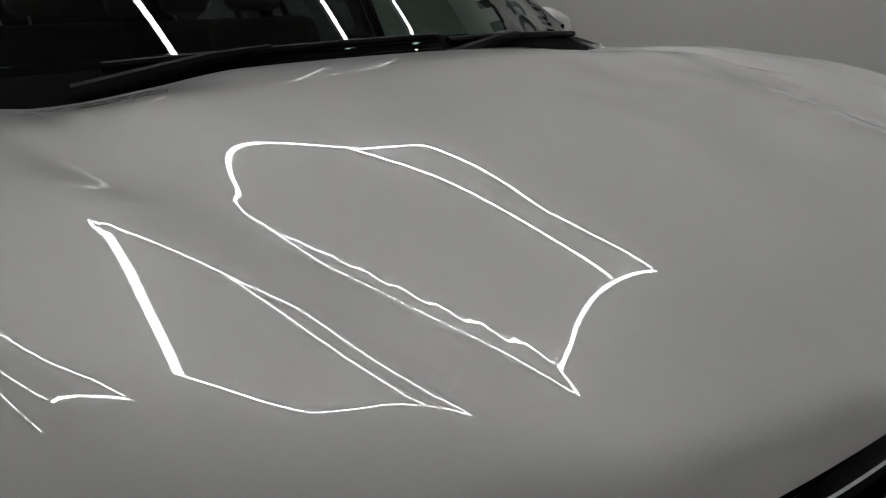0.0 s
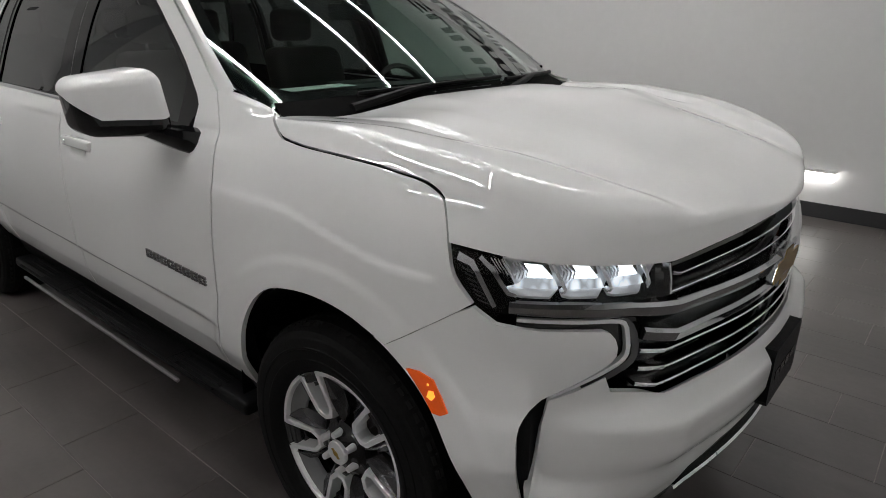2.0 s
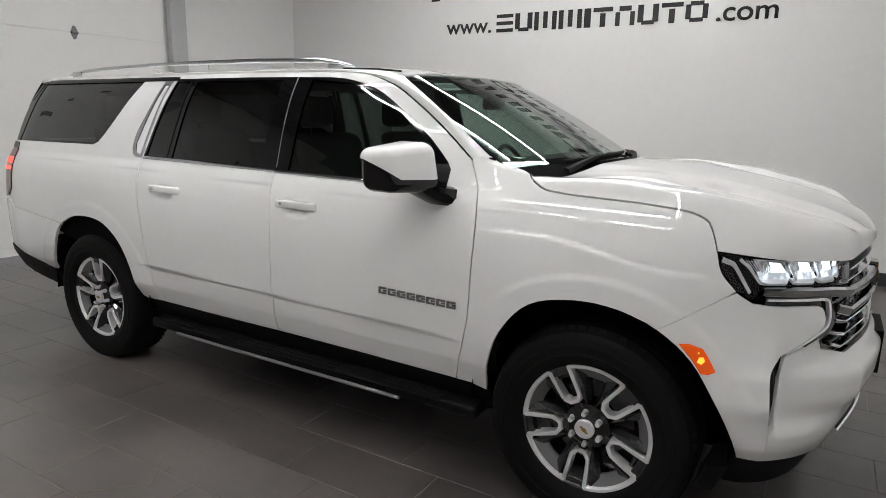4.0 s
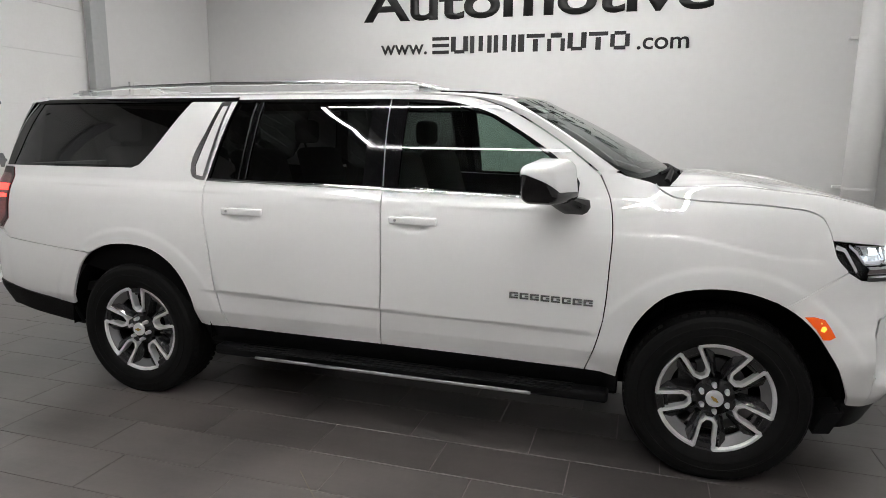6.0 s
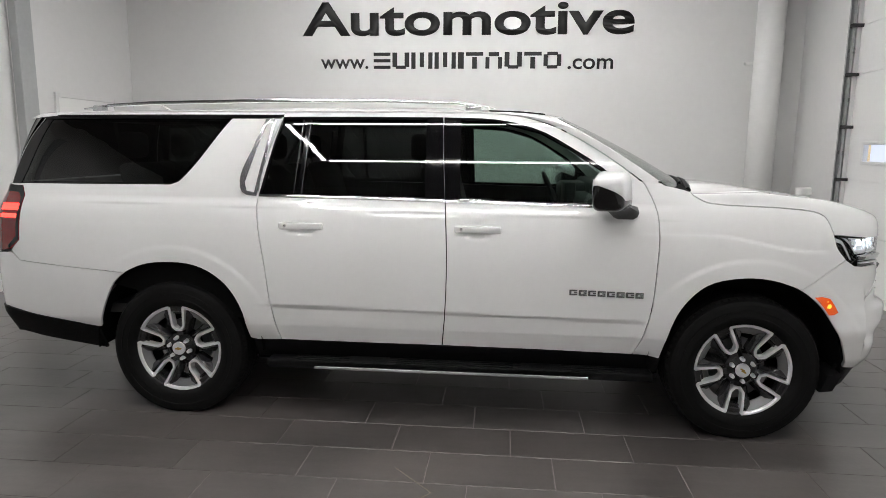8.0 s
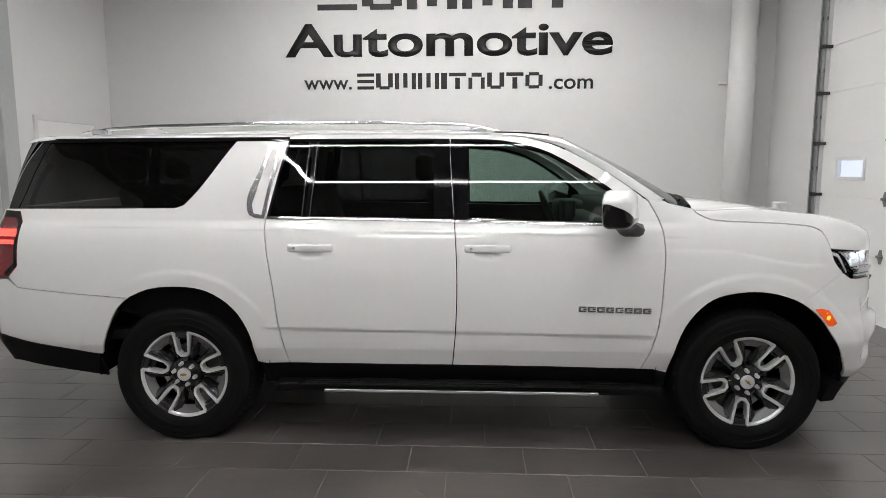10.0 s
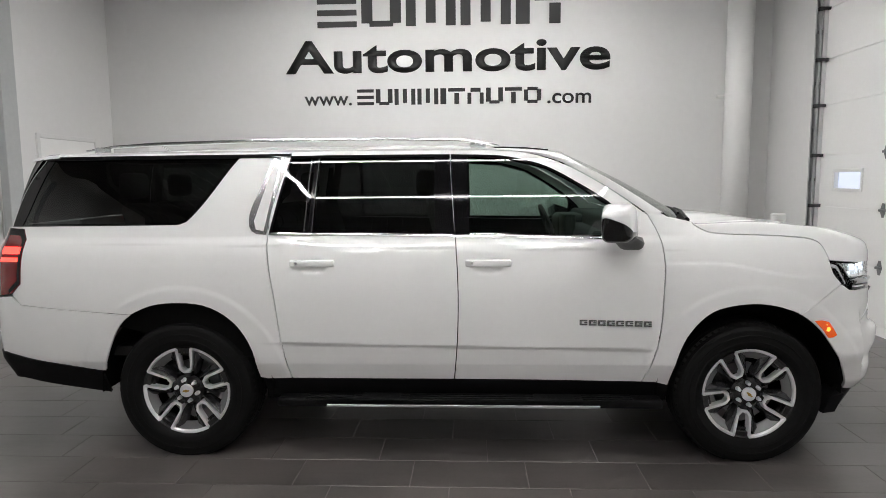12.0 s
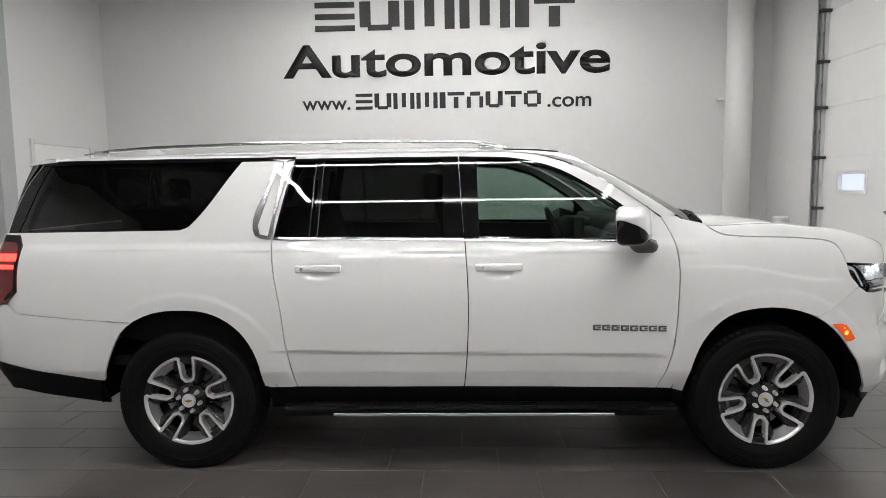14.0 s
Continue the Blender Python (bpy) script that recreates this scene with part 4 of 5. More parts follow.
# roof, windscreen, pillars
front_line = [(-1.000 - .108 * t * t, .712 * t) for t in np.linspace(-1, 1, 17)]
rear_line = [(-4.47, .62), (-4.48, .3), (-4.485, 0), (-4.48, -.3), (-4.47, -.62)]
panel("roof", front_line + [(-1.5, .708), (-2.4, .71), (-3.5, .71), (-4.2, .70)] + rear_line + [(-4.2, -.70), (-3.5, -.71), (-2.4, -.71), (-1.5, -.708)], roof_surf, PAINT, car, step=.06, sides="one", label="white roof")
CORNER = [(-.03, -.92), (-.01, -.935), (.03, -.952), (.08, -.968), (.15, -.988), (.25, -1.0)]
GLASSES += panel("windscreen", CORNER[1:] + [ (.5, -.995), (.75, -.995), (.955, -.99), (.955, 0), (.955, .99), (.75, .995), (.5, .995)] + [(a, -b) for a, b in CORNER[:0:-1]] + [(0, 0)], screen_surf(), SHIELD, car, step=.07, rim=0, sides="one", label="clear windscreen with reflections")
panel("screen_border", CORNER + [(.955, -1), (.955, 1)] + [(a, -b) for a, b in CORNER[::-1]], screen_surf(-.006), PIANO, car, [[(.07, -.80), (.14, -.91), (.26, -.955), (.915, -.945), (.915, .945), (.26, .955), (.14, .91), (.07, .80)]], step=.05, rim=0, sides="one", label="black windscreen border")


def pillar_bm():
    """White pillar between the windscreen's edge and the door header."""
    bm = bmesh.new()
    t = np.linspace(0, 1, 15)
    a = screen_surf(.004)(t * .82 + .13, -np.ones(15))
    h = np.array(header)
    k = np.linspace(0, 1, len(h))
    u = np.interp(t * .80, k, h[:, 0]) + .003
    z = np.interp(t * .80, k, h[:, 1]) + .003
    b = body(u, z)
    rows = []
    for f in (0, .2, .45, .7, .88, 1):
        bulge = .02 * math.sin(math.pi * f)
        rows.append([bm.verts.new(Vector(p * (1 - f) + q * f) + Vector((.3, -.62, .7)) * bulge * min(1, .3 + 2 * s, .15 + 4 * (1 - s))) for p, q, s in zip(a, b, t)])
    for p, q in zip(rows, rows[1:]):
        for i in range(14):
            bm.faces.new((p[i], p[i + 1], q[i + 1], q[i]))
    return bm


twin(pillar_bm, "windscreen_pillar", PAINT, car, "white windscreen pillar")


def roof_side_bm():
    bm = bmesh.new()
    xs = np.r_[np.linspace(-1.14, -1.6, 8), np.linspace(-1.9, -4.47, 12)]
    top = roof_surf(xs, np.interp(-xs, [1.04, 1.5, 4.2, 4.47], [-.69, -.708, -.70, -.62]))
    h = np.array(header)
    low_z = np.where(xs > -1.775, np.interp(-xs, -h[:, 0], h[:, 1]), np.interp(-xs, [1.775, 3.6, 4.3, 4.485], [1.878, 1.876, 1.862, 1.852])) + .003
    low = body(xs, low_z)
    rows = []
    for f in (0, .35, .7, 1):
        rows.append([bm.verts.new(Vector(p * (1 - f) + q * f) + Vector((0, -.45, .9)) * .008 * math.sin(math.pi * f)) for p, q in zip(top, low)])
    for p, q in zip(rows, rows[1:]):
        for i in range(len(xs) - 1):
            bm.faces.new((p[i], p[i + 1], q[i + 1], q[i]))
    return bm


twin(roof_side_bm, "roof_side", PAINT, car, "white roof side rail")
twin(lambda: tube([(-1.16, -.66, 1.876), (-1.30, -.685, 1.888), (-1.5, -.70, 1.894)], .0045, 8), "ditch_moulding", BLACKPLASTIC, car)


def rail_bm():
    pts = [(-1.47, -.645, 1.905), (-1.56, -.645, 1.923), (-1.70, -.645, 1.942), (-2.2, -.645, 1.954), (-3.0, -.645, 1.953), (-3.7, -.64, 1.938), (-3.98, -.635, 1.922), (-4.16, -.63, 1.900)]
    bm = tube(pts, [.006, .010, .012, .012, .012, .012, .010, .005], 10)
    for x in (-1.60, -4.04):
        box(bm, (x - .05, -.655, 1.885), (x + .05, -.635, 1.922), .008, 2)
    return bm


twin(rail_bm, "roof_rail", SATIN, car, "bright metal roof rail")
part("antenna", prism([(-4.05, 1.89), (-3.85, 1.905), (-3.99, 1.975), (-4.06, 1.98)], "y", -.018, .018), PAINT, car, "white shark fin antenna", True)
def spoiler_bm():
    bm = bmesh.new()
    rows = []
    for x, w, z0, z1 in ((-4.30, .712, 1.852, 1.880), (-4.38, .706, 1.846, 1.874), (-4.45, .690, 1.838, 1.862), (-4.505, .665, 1.832, 1.846)):
        ring = [(x, -w, z0), (x, -w + .006, z1 - .006), (x, -w + .03, z1), (x, -.3, z1 + .012), (x - .01, 0, z1 + .016), (x, .3, z1 + .012), (x, w - .03, z1), (x, w - .006, z1 - .006), (x, w, z0)]
        rows.append([bm.verts.new(p) for p in ring])
    for p, q in zip(rows, rows[1:]):
        for i in range(9):
            j = (i + 1) % 9
            bm.faces.new((p[i], p[j], q[j], q[i]))
    bm.faces.new(rows[0])
    bm.faces.new(rows[-1][::-1])
    return bm


part("spoiler", spoiler_bm(), PAINT, car, "white rear spoiler", True)

# rear end
panel("rear_glass", [(-4.68, 1.424), (-4.505, 1.846), (-5.75, 1.846), (-5.75, 1.424)], skin(-.008), PIANO, car, joined=True, rim=0, label="dark rear window")
panel("tailgate", [(-4.93, 1.42), (-5.75, 1.42), (-5.75, .98), (-4.93, .98)], body, PAINT, car, joined=True, label="white tailgate")
lights = panel("tail_lamp", tail_edge + [(-4.66, 1.416), (-4.92, 1.418), (-4.92, 1.0), (-4.70, 1.0), (-4.543, 1.017)], skin(.004), RED, car, label="red tail lamp, lit")
panel("lit_bar", [(-4.47, 1.262), (-4.47, 1.305), (-4.66, 1.305), (-4.66, 1.262)], skin(.006), REDLIT, lights, rim=.004)
panel("lit_bar", [(-4.485, 1.215), (-4.485, 1.24), (-4.66, 1.24), (-4.66, 1.215)], skin(.006), REDLIT, lights, rim=.004)
panel("dark_edge", [(-4.4485, 1.345), (-4.50, 1.412), (-4.66, 1.416), (-4.66, 1.375), (-4.52, 1.372), (-4.478, 1.335)], skin(.006), PIANO, lights, rim=.004)
panel("dark_edge", [(-4.452, 1.34), (-4.478, 1.34), (-4.484, 1.10), (-4.57, 1.04), (-4.56, 1.02), (-4.458, 1.082)], skin(.006), PIANO, lights, rim=.004)
panel("rear_bumper", ARCH_R[:10] + [(-4.1, .919), (-4.46, .947), (-4.55, 1.0), (-4.75, .985), (-5.75, .975), (-5.75, .62), (-4.66, .645), (-3.935, .535)], skin(.003), PAINT, car, joined=True, step=.02, label="white rear bumper cover")
panel("rear_valance", [(-3.935, .531), (-4.66, .641), (-5.75, .616), (-5.75, .46), (-4.58, .465), (-3.93, .372)], skin(.012), BLACKPLASTIC, car, joined=True, label="black lower rear bumper")

# hood, cowl and wipers
edge_uv = [(1.67, 1.205), (1.45, 1.20), (1.25, 1.188), (1.029, 1.172), (.857, 1.183), (.701, 1.189), (.58, 1.20)] + hood_side
edge_uv = dense(edge_uv[:7], .03, closed=False).tolist()[:-1] + edge_uv[6:]
edge_xyz = body(np.array([p[0] for p in edge_uv]), np.array([p[1] for p in edge_uv]))
right = [(float(x), float(y)) for x, y, _ in edge_xyz]
cowl = [(-.315 + .145 * (1 - (y / .80) ** 2), y) for y in np.linspace(-.80, 0, 9)]
right = [right[0]] + [q for p, q in zip(right, right[1:]) if math.dist(p, q) > .002]
half = right + cowl[:-1]
seam_uv = dense([tuple(p) for p in edge_uv], .004, closed=False)
seam_co, seam_no = body(seam_uv[:, 0], seam_uv[:, 1]), normals_of(body, seam_uv[:, 0], seam_uv[:, 1])


def hood_pin(co, no):
    """Sets the hood's edge on the body's skin along the seam."""
    co, no = co.copy(), no.copy()
    for i, p in enumerate(co):
        q = p * (1, -1 if p[1] > 0 else 1, 1)
        d = np.hypot(seam_co[:, 0] - q[0], seam_co[:, 1] - q[1])
        k = d.argmin()
        if d[k] < .0035:
            side = np.array((1, -1 if p[1] > 0 else 1, 1))
            co[i, 2] = seam_co[k, 2]
            no[i] = seam_no[k] * side
    return co, no


panel("hood", half + [cowl[-1]] + [(x, -y) for x, y in half[::-1]][:-1], hood_surf, PAINT, car, step=.013, rim=.02, sides="one", rows=(.006, .012, .019, .027, .036, .047, .06, .075), pin=hood_pin, label="glossy white hood with raised centre")


def cowl_bm():
    bm = bmesh.new()
    ys = np.linspace(-.862, .862, 25)
    a = np.stack([-.317 + .145 * (1 - (ys / .80) ** 2) + .02, ys, 1.405 + 0 * ys], -1)
    b = np.stack([-.33 + .145 * (1 - (ys / .80) ** 2), ys, 1.420 + .014 * (1 - (ys / .86) ** 2)], -1)
    c = screen_surf(.002)(np.full(25, .02), ys / .945)
    rows = [[bm.verts.new(p) for p in r] for r in (a, b, c)]
    for p, q in zip(rows, rows[1:]):
        for i in range(24):
            bm.faces.new((p[i], p[i + 1], q[i + 1], q[i]))
    return bm


part("cowl", cowl_bm(), DARK, car, "black plastic cowl", True)


def fender_top():
    """The fender's top, rolled over smoothly to the windscreen's lower corner, on both flanks."""
    n = 24
    f = np.array(FENDER_EDGE)
    k = np.r_[0, np.cumsum(np.linalg.norm(np.diff(f, axis=0), axis=1))]
    t = np.linspace(0, k[-1], n)
    f = np.stack([np.interp(t, k, f[:, c]) for c in (0, 1)], -1)
    b, nb = body(f[:, 0], f[:, 1]), normals_of(body, f[:, 0], f[:, 1])
    nb = nb * np.where(nb[:, 1:2] > 0, -1, 1)
    w = np.linspace(0, 1, n)[:, None]
    roll = np.interp(w, [0, .15, .6, .85, 1], [.030, .032, .034, .022, .001])
    start = (1 - smooth(0, .45, w)) * np.array([.072, .008, .011])
    a = b + roll * smooth(0, .45, w) * np.array([.30, .90, .30]) + start
    span = a - b
    reach = np.linalg.norm(span, axis=1)[:, None]
    tb = span - nb * (span * nb).sum(1)[:, None]
    tb *= reach / (np.linalg.norm(tb, axis=1)[:, None] + 1e-9)
    ta = span - np.array([0, 0, .5]) * reach
    rows = []
    for k in np.linspace(0, 1, 9):
        rows.append((2 * k**3 - 3 * k * k + 1) * b + (k**3 - 2 * k * k + k) * tb + (3 * k * k - 2 * k**3) * a + (k**3 - k * k) * ta)
    grid = np.stack(rows)
    no = np.cross(np.gradient(grid, axis=1), np.gradient(grid, axis=0))
    no /= np.linalg.norm(no, axis=-1)[..., None] + 1e-9
    no *= np.where(no[..., 2:] < 0, -1, 1)
    no[0] = nb
    co, no = grid.reshape(-1, 3), no.reshape(-1, 3)
    faces = [(r * n + i, r * n + i + 1, r * n + i + n + 1, r * n + i + n) for r in range(8) for i in range(n - 1)]
    flip = np.array([1, -1, 1])
    mesh_ob("fender_top", co, faces, PAINT, car, "white fender top beside the windscreen", no)
    mesh_ob("fender_top", co * flip, [q[::-1] for q in faces], PAINT, car, "white fender top beside the windscreen", no * flip)


fender_top()
for y0, y1 in ((-.58, .10), (.12, .76)):
    foot = screen_surf(.006)(-.03, y0 / .85)
    mid = screen_surf(.02)(-.005, (y0 + .22) / .85)
    bm = tube([foot + np.array([.02, 0, -.015]), mid, screen_surf(.018)(.02, (y0 + y1) / 2 / .84)], [.018, .013, .008], 8)
    arm = part("wiper", bm, BLACKPLASTIC, car, "black wiper arm and blade", True)
    blade = [screen_surf(.009)(.018 + .02 * k, (y0 + .06 + (y1 - y0) * k) / .84) for k in np.linspace(0, 1, 8)]
    part("blade", tube(blade, .009, 8), BLACKPLASTIC, arm, "", True)

# front bumper and wings
wing_edge = [(.515, 1.068)] + eased([(.575, 1.034), (.66, 1.026), (.80, 1.022), (.853, 1.016), (.872, .995), (.876, .95), (.845, .925)], 3) + [(.71, .853)] + eased([(.668, .827), (.645, .79), (.640, .70), (.652, .60), (.662, .555)], 3) + [(.662, .50), (.662, .43)]
panel("bumper_wing", shift(seam_nose, .0006, -.0007)[:-1] + wing_edge + [(.585, .441)] + ARCH_F[25:-1][::-1], skin(.002), PAINT, car, step=.02, label="white bumper corner")
panel("front_bumper", [(.712, .842)] + eased([(.78, .868), (.852, .898)], 2) + [(.868, .858), (.96, .838), (1.04, .815), (1.3, .812), (1.67, .812), (1.67, .555), (1.35, .545), (1.21, .515), (1.16, .455), (1.0, .425), (.6635, .428), (.6635, .555), (.680, .60), (.694, .70), (.70, .78)], skin(.002), PAINT, car, joined=True, step=.02, label="white front bumper")
panel("air_slot", [(.715, .852), (.62, .83), (.63, .54), (.70, .54)], skin(-.030), BLACKPLASTIC, car, rim=0, label="black air slot")
panel("front_valance", [(.555, .445), (.70, .44), (1.0, .44), (1.15, .47), (1.2, .53), (1.35, .56), (1.67, .57), (1.67, .33), (1.2, .30), (.80, .28), (.58, .29)], skin(-.012), BLACKPLASTIC, car, joined=True, label="black lower valance")
part("skid_trim", skin_bar([(1.165, .44), (1.2, .452), (1.38, .475), (1.55, .485), (1.67, .488)], .026, -.02, .016, .3, .008), CHROME, car, "bright lower trim", True)
part("skid_trim", skin_bar([(1.165, .44), (1.2, .452), (1.38, .475), (1.55, .485), (1.67, .488)], .026, -.02, .016, .3, .008), CHROME, car, "bright lower trim", True).scale.y = -1
twin(lambda: prism([(.43, .30), (.50, .31), (.55, .42), (.47, .40)], "y", -1.0, -.80), "air_deflector", BLACKPLASTIC, car)

# grille
grille = panel("grille", [(.862, .93), (.868, .845), (1.04, .80), (1.67, .80), (1.67, 1.215), (1.4, 1.21), (1.03, 1.185), (1.03, 1.09), (.90, 1.06)], skin(-.065), PIANO, car, joined=True, rim=0, label="black grille with chrome bars")


def wide_bar(name, line, height, d0, d1, mat, label="", lean=.012):
    bm = skin_bar(line, height, d0, d1, .22, lean)
    other = skin_bar(line, height, d0, d1, .22, lean)
    for v in other.verts:
        v.co.y = -v.co.y
    me = bpy.data.meshes.new("tmp")
    other.to_mesh(me)
    other.free()
    bm.from_mesh(me)
    bpy.data.meshes.remove(me)
    bmesh.ops.remove_doubles(bm, verts=bm.verts, dist=1e-4)
    return part(name, bm, mat, grille, label)


wide_bar("chrome_bar", [(.605, 1.078), (.75, 1.076), (.91, 1.068), (1.06, 1.046), (1.3, 1.040), (1.55, 1.034), (1.67, 1.032)], [.030, .038, .04, .045, .05, .055], -.03, .014, DARKCHROME, "broad chrome bar")
wide_bar("chrome_bar", [(.946, 1.002), (1.06, .972), (1.3, .972), (1.62, .976), (1.67, .978)], [.036, .04, .04, .04], -.03, .016, DARKCHROME, "broad chrome bar")
for line in ([(.944, .955), (1.03, .936), (1.35, .932), (1.67, .93)], [(.942, .907), (1.033, .888), (1.35, .884), (1.67, .883)], [(.937, .866), (1.01, .843), (1.35, .840), (1.67, .84)]):
    wide_bar("thin_bar", line, .013, -.035, .004, CHROME, lean=.005)
for line in ([(1.05, 1.132), (1.085, 1.122), (1.35, 1.136), (1.67, 1.145)], [(1.05, 1.08), (1.35, 1.086), (1.67, 1.09)]):
    wide_bar("thin_bar", line, .010, -.05, -.012, CHROME, lean=.004)
bow = [(-.135, -.012), (-.105, .030), (-.042, .030), (-.034, .052), (.052, .052), (.044, .030), (.125, .030), (.135, .012), (.105, -.030), (.042, -.030), (.034, -.052), (-.052, -.052), (-.044, -.030), (-.125, -.030)]
part("emblem_rim", prism([(a * 1.05, 1.012 + b * 1.10) for a, b in bow], "x", .93, .966), DARKCHROME, grille, "chrome emblem rim")
part("emblem", prism([(a, 1.012 + b) for a, b in bow], "x", .960, .9685), GOLD, grille, "plain gold emblem shape")
part("plate_bracket", prism([(-.15, .60), (.15, .60), (.165, .62), (.165, .775), (.15, .79), (-.15, .79), (-.165, .775), (-.165, .62)], "x", .965, 1.018), BLACKPLASTIC, car, "empty black licence plate bracket")
for k in range(4):
    part("mark_bar", boxed((1.018, -.12 + k * .06, .68), (1.020, -.075 + k * .06, .71)), ARGENT, car)

# headlights
lens_all = [(.442, 1.204), (.58, 1.194), (.701, 1.183), (.857, 1.177), (1.026, 1.166), (1.045, 1.076), (.88, 1.040), (.86, 1.022), (.66, 1.030), (.576, 1.038), (.512, 1.078), (.459, 1.138)]
heads = panel("headlight", lens_all, skin(-.055), DARK, car, rim=0, label="headlight with three lit cells behind clear lens")
for h in panel("lens", lens_all[:5] + [(1.045, 1.082), (.75, 1.098), (.615, 1.10), (.57, 1.045), (.512, 1.078), (.459, 1.138)], skin(-.004), LENS, heads, rim=0, label="clear lens"):
    h.visible_shadow = False


def band(line, width):
    """A closed (u, z) loop: a strip of even or tapering width along a line."""
    l = np.array(line, float)
    t = np.gradient(l, axis=0)
    n = np.stack([-t[:, 1], t[:, 0]], -1) / np.linalg.norm(t, axis=1)[:, None]
    w = np.interp(np.linspace(0, 1, len(l)), np.linspace(0, 1, np.size(width)), np.atleast_1d(width))[:, None] / 2
    return [tuple(p) for p in np.concatenate([l + n * w, (l - n * w)[::-1]])]


def sloped(base, k, z0):
    """The skin, sunk by base and leaning back by k for each metre above z0."""
    return lambda u, z: skin(0)(u, z) + (skin(1)(u, z) - skin(0)(u, z)) * (base - k * (np.asarray(z, float) - z0))[..., None]


for a, b, tip in ((.615, .715, .026), (.735, .835, .006), (.855, .95, .006)):
    panel("reflector", [(a - tip, 1.118), (a - tip * .4, 1.108), (a + .016, 1.105), (b - .012, 1.105), (b + .010, 1.119)], sloped(-.014, 1.4, 1.105), MACHINED, heads, rim=.010, step=.012, label="pale faceted reflector")
    # reflector face that glows by itself, as if lit by its cell
    panel("reflector", [(a - tip, 1.1185), (b + .010, 1.1195), (b + .000, 1.141), (a + .024, 1.141), (a + .008, 1.128)], sloped(-.026, .3, 1.12), REFLECTGLOW, heads, rim=.012, step=.012, label="pale faceted reflector")
    for k in range(4):
        panel("reflector_rib", band([(a - .010 + k * .009, 1.178), (a + .004 + k * .009, 1.156), (a + .000 + k * .009, 1.138)], .003), skin(-.034), CHROME, heads, rim=.006)
    panel("reflector", [(a + .040, 1.144), (b - .002, 1.144), (b - .018, 1.176), (a + .012, 1.178)], sloped(-.040, -.3, 1.144), CHROME, heads, rim=.01, step=.012)
    panel("lit_cell", [(a + .026, 1.142), (b - .004, 1.141), (b - .014, 1.152), (b - .034, 1.173), (a + .022, 1.175), (a + .036, 1.156)], sloped(-.036, -.3, 1.144), LAMPLIT, heads, rim=.004, step=.012, label="white lit cell")
    panel("divider", band([(b - .010, 1.180), (b + .012, 1.146), (b + .026, 1.118), (b + .018, 1.108)], [.008, .010, .008]), skin(-.020), CHROME, heads, rim=.02)
panel("upper_reflector", [(.575, 1.185), (.615, 1.112), (1.0, 1.110), (1.022, 1.166), (.857, 1.175), (.70, 1.181)], sloped(-.050, -.2, 1.14), MACHINED, heads, rim=0, step=.012, label="bright reflector bowl")
panel("lens_end", band([(1.022, 1.165), (1.036, 1.12), (1.040, 1.082)], .006), skin(-.006), SATIN, heads, rim=.02)
panel("side_reflector", band([(.458, 1.180), (.498, 1.168), (.512, 1.150), (.566, 1.068)], [.020, .018, .014, .012]), skin(-.018), CHROME, heads, rim=.02, label="bright side strip")
panel("side_reflector", band([(.520, 1.186), (.555, 1.160), (.600, 1.106), (.622, 1.102)], [.012, .012, .009]), skin(-.016), CHROME, heads, rim=.02)
for k in range(7):
    panel("side_rib", band([(.466 + .008 * k, 1.146 - .012 * k), (.500 + .008 * k, 1.138 - .012 * k)], .004), skin(-.034), ARGENT, heads, rim=.01)
for k in range(5):
    panel("side_rib", band([(.545 + .010 * k, 1.182), (.575 + .010 * k, 1.150 - .003 * k)], .003), skin(-.030), CHROME, heads, rim=.006)
c_line = [(.625, 1.050), (.70, 1.049), (.78, 1.047), (.85, 1.045), (.878, 1.042), (.893, 1.035), (.900, 1.022), (.904, 1.0), (.907, .975), (.905, .955), (.897, .943), (.882, .932), (.84, .911), (.78, .883), (.715, .851)]
panel("trim_backing", band(c_line, [.05, .075, .08, .06, .02]), skin(-.014), PIANO, heads, rim=0, label="gloss black backing")
panel("bumper_trim", band(c_line, [.008, .009, .012, .013, .012, .005]), skin(.002), MACHINED, heads, rim=.014, step=.015, label="bright hooked trim")
panel("trim_frame", band([(u + .024 * min(1, max(0, (1.06 - z) * 14)), z - .010 * (z < .96)) for u, z in c_line[3:]], [.010, .022, .022, .02, .006]), skin(-.002), SMOKE, heads, rim=.012, step=.015, label="smoky clear frame")

# side markers
marks = panel("side_marker", shift([(.352, .868), (.392, .872), (.436, .862), (.462, .825), (.484, .785), (.462, .770), (.436, .768), (.405, .812)], -.016, -.004), skin(.007), AMBER, car, rim=.010, step=.015, label="amber side marker, lit")
panel("lit_spot", [(.404, .806), (.420, .800), (.430, .815), (.424, .828), (.410, .826)], skin(.0085), AMBERLIT, marks, rim=.002)
panel("lit_spot", [(.404, .839), (.409, .838), (.410, .844), (.405, .845)], skin(.0085), AMBERLIT, marks, rim=.002)


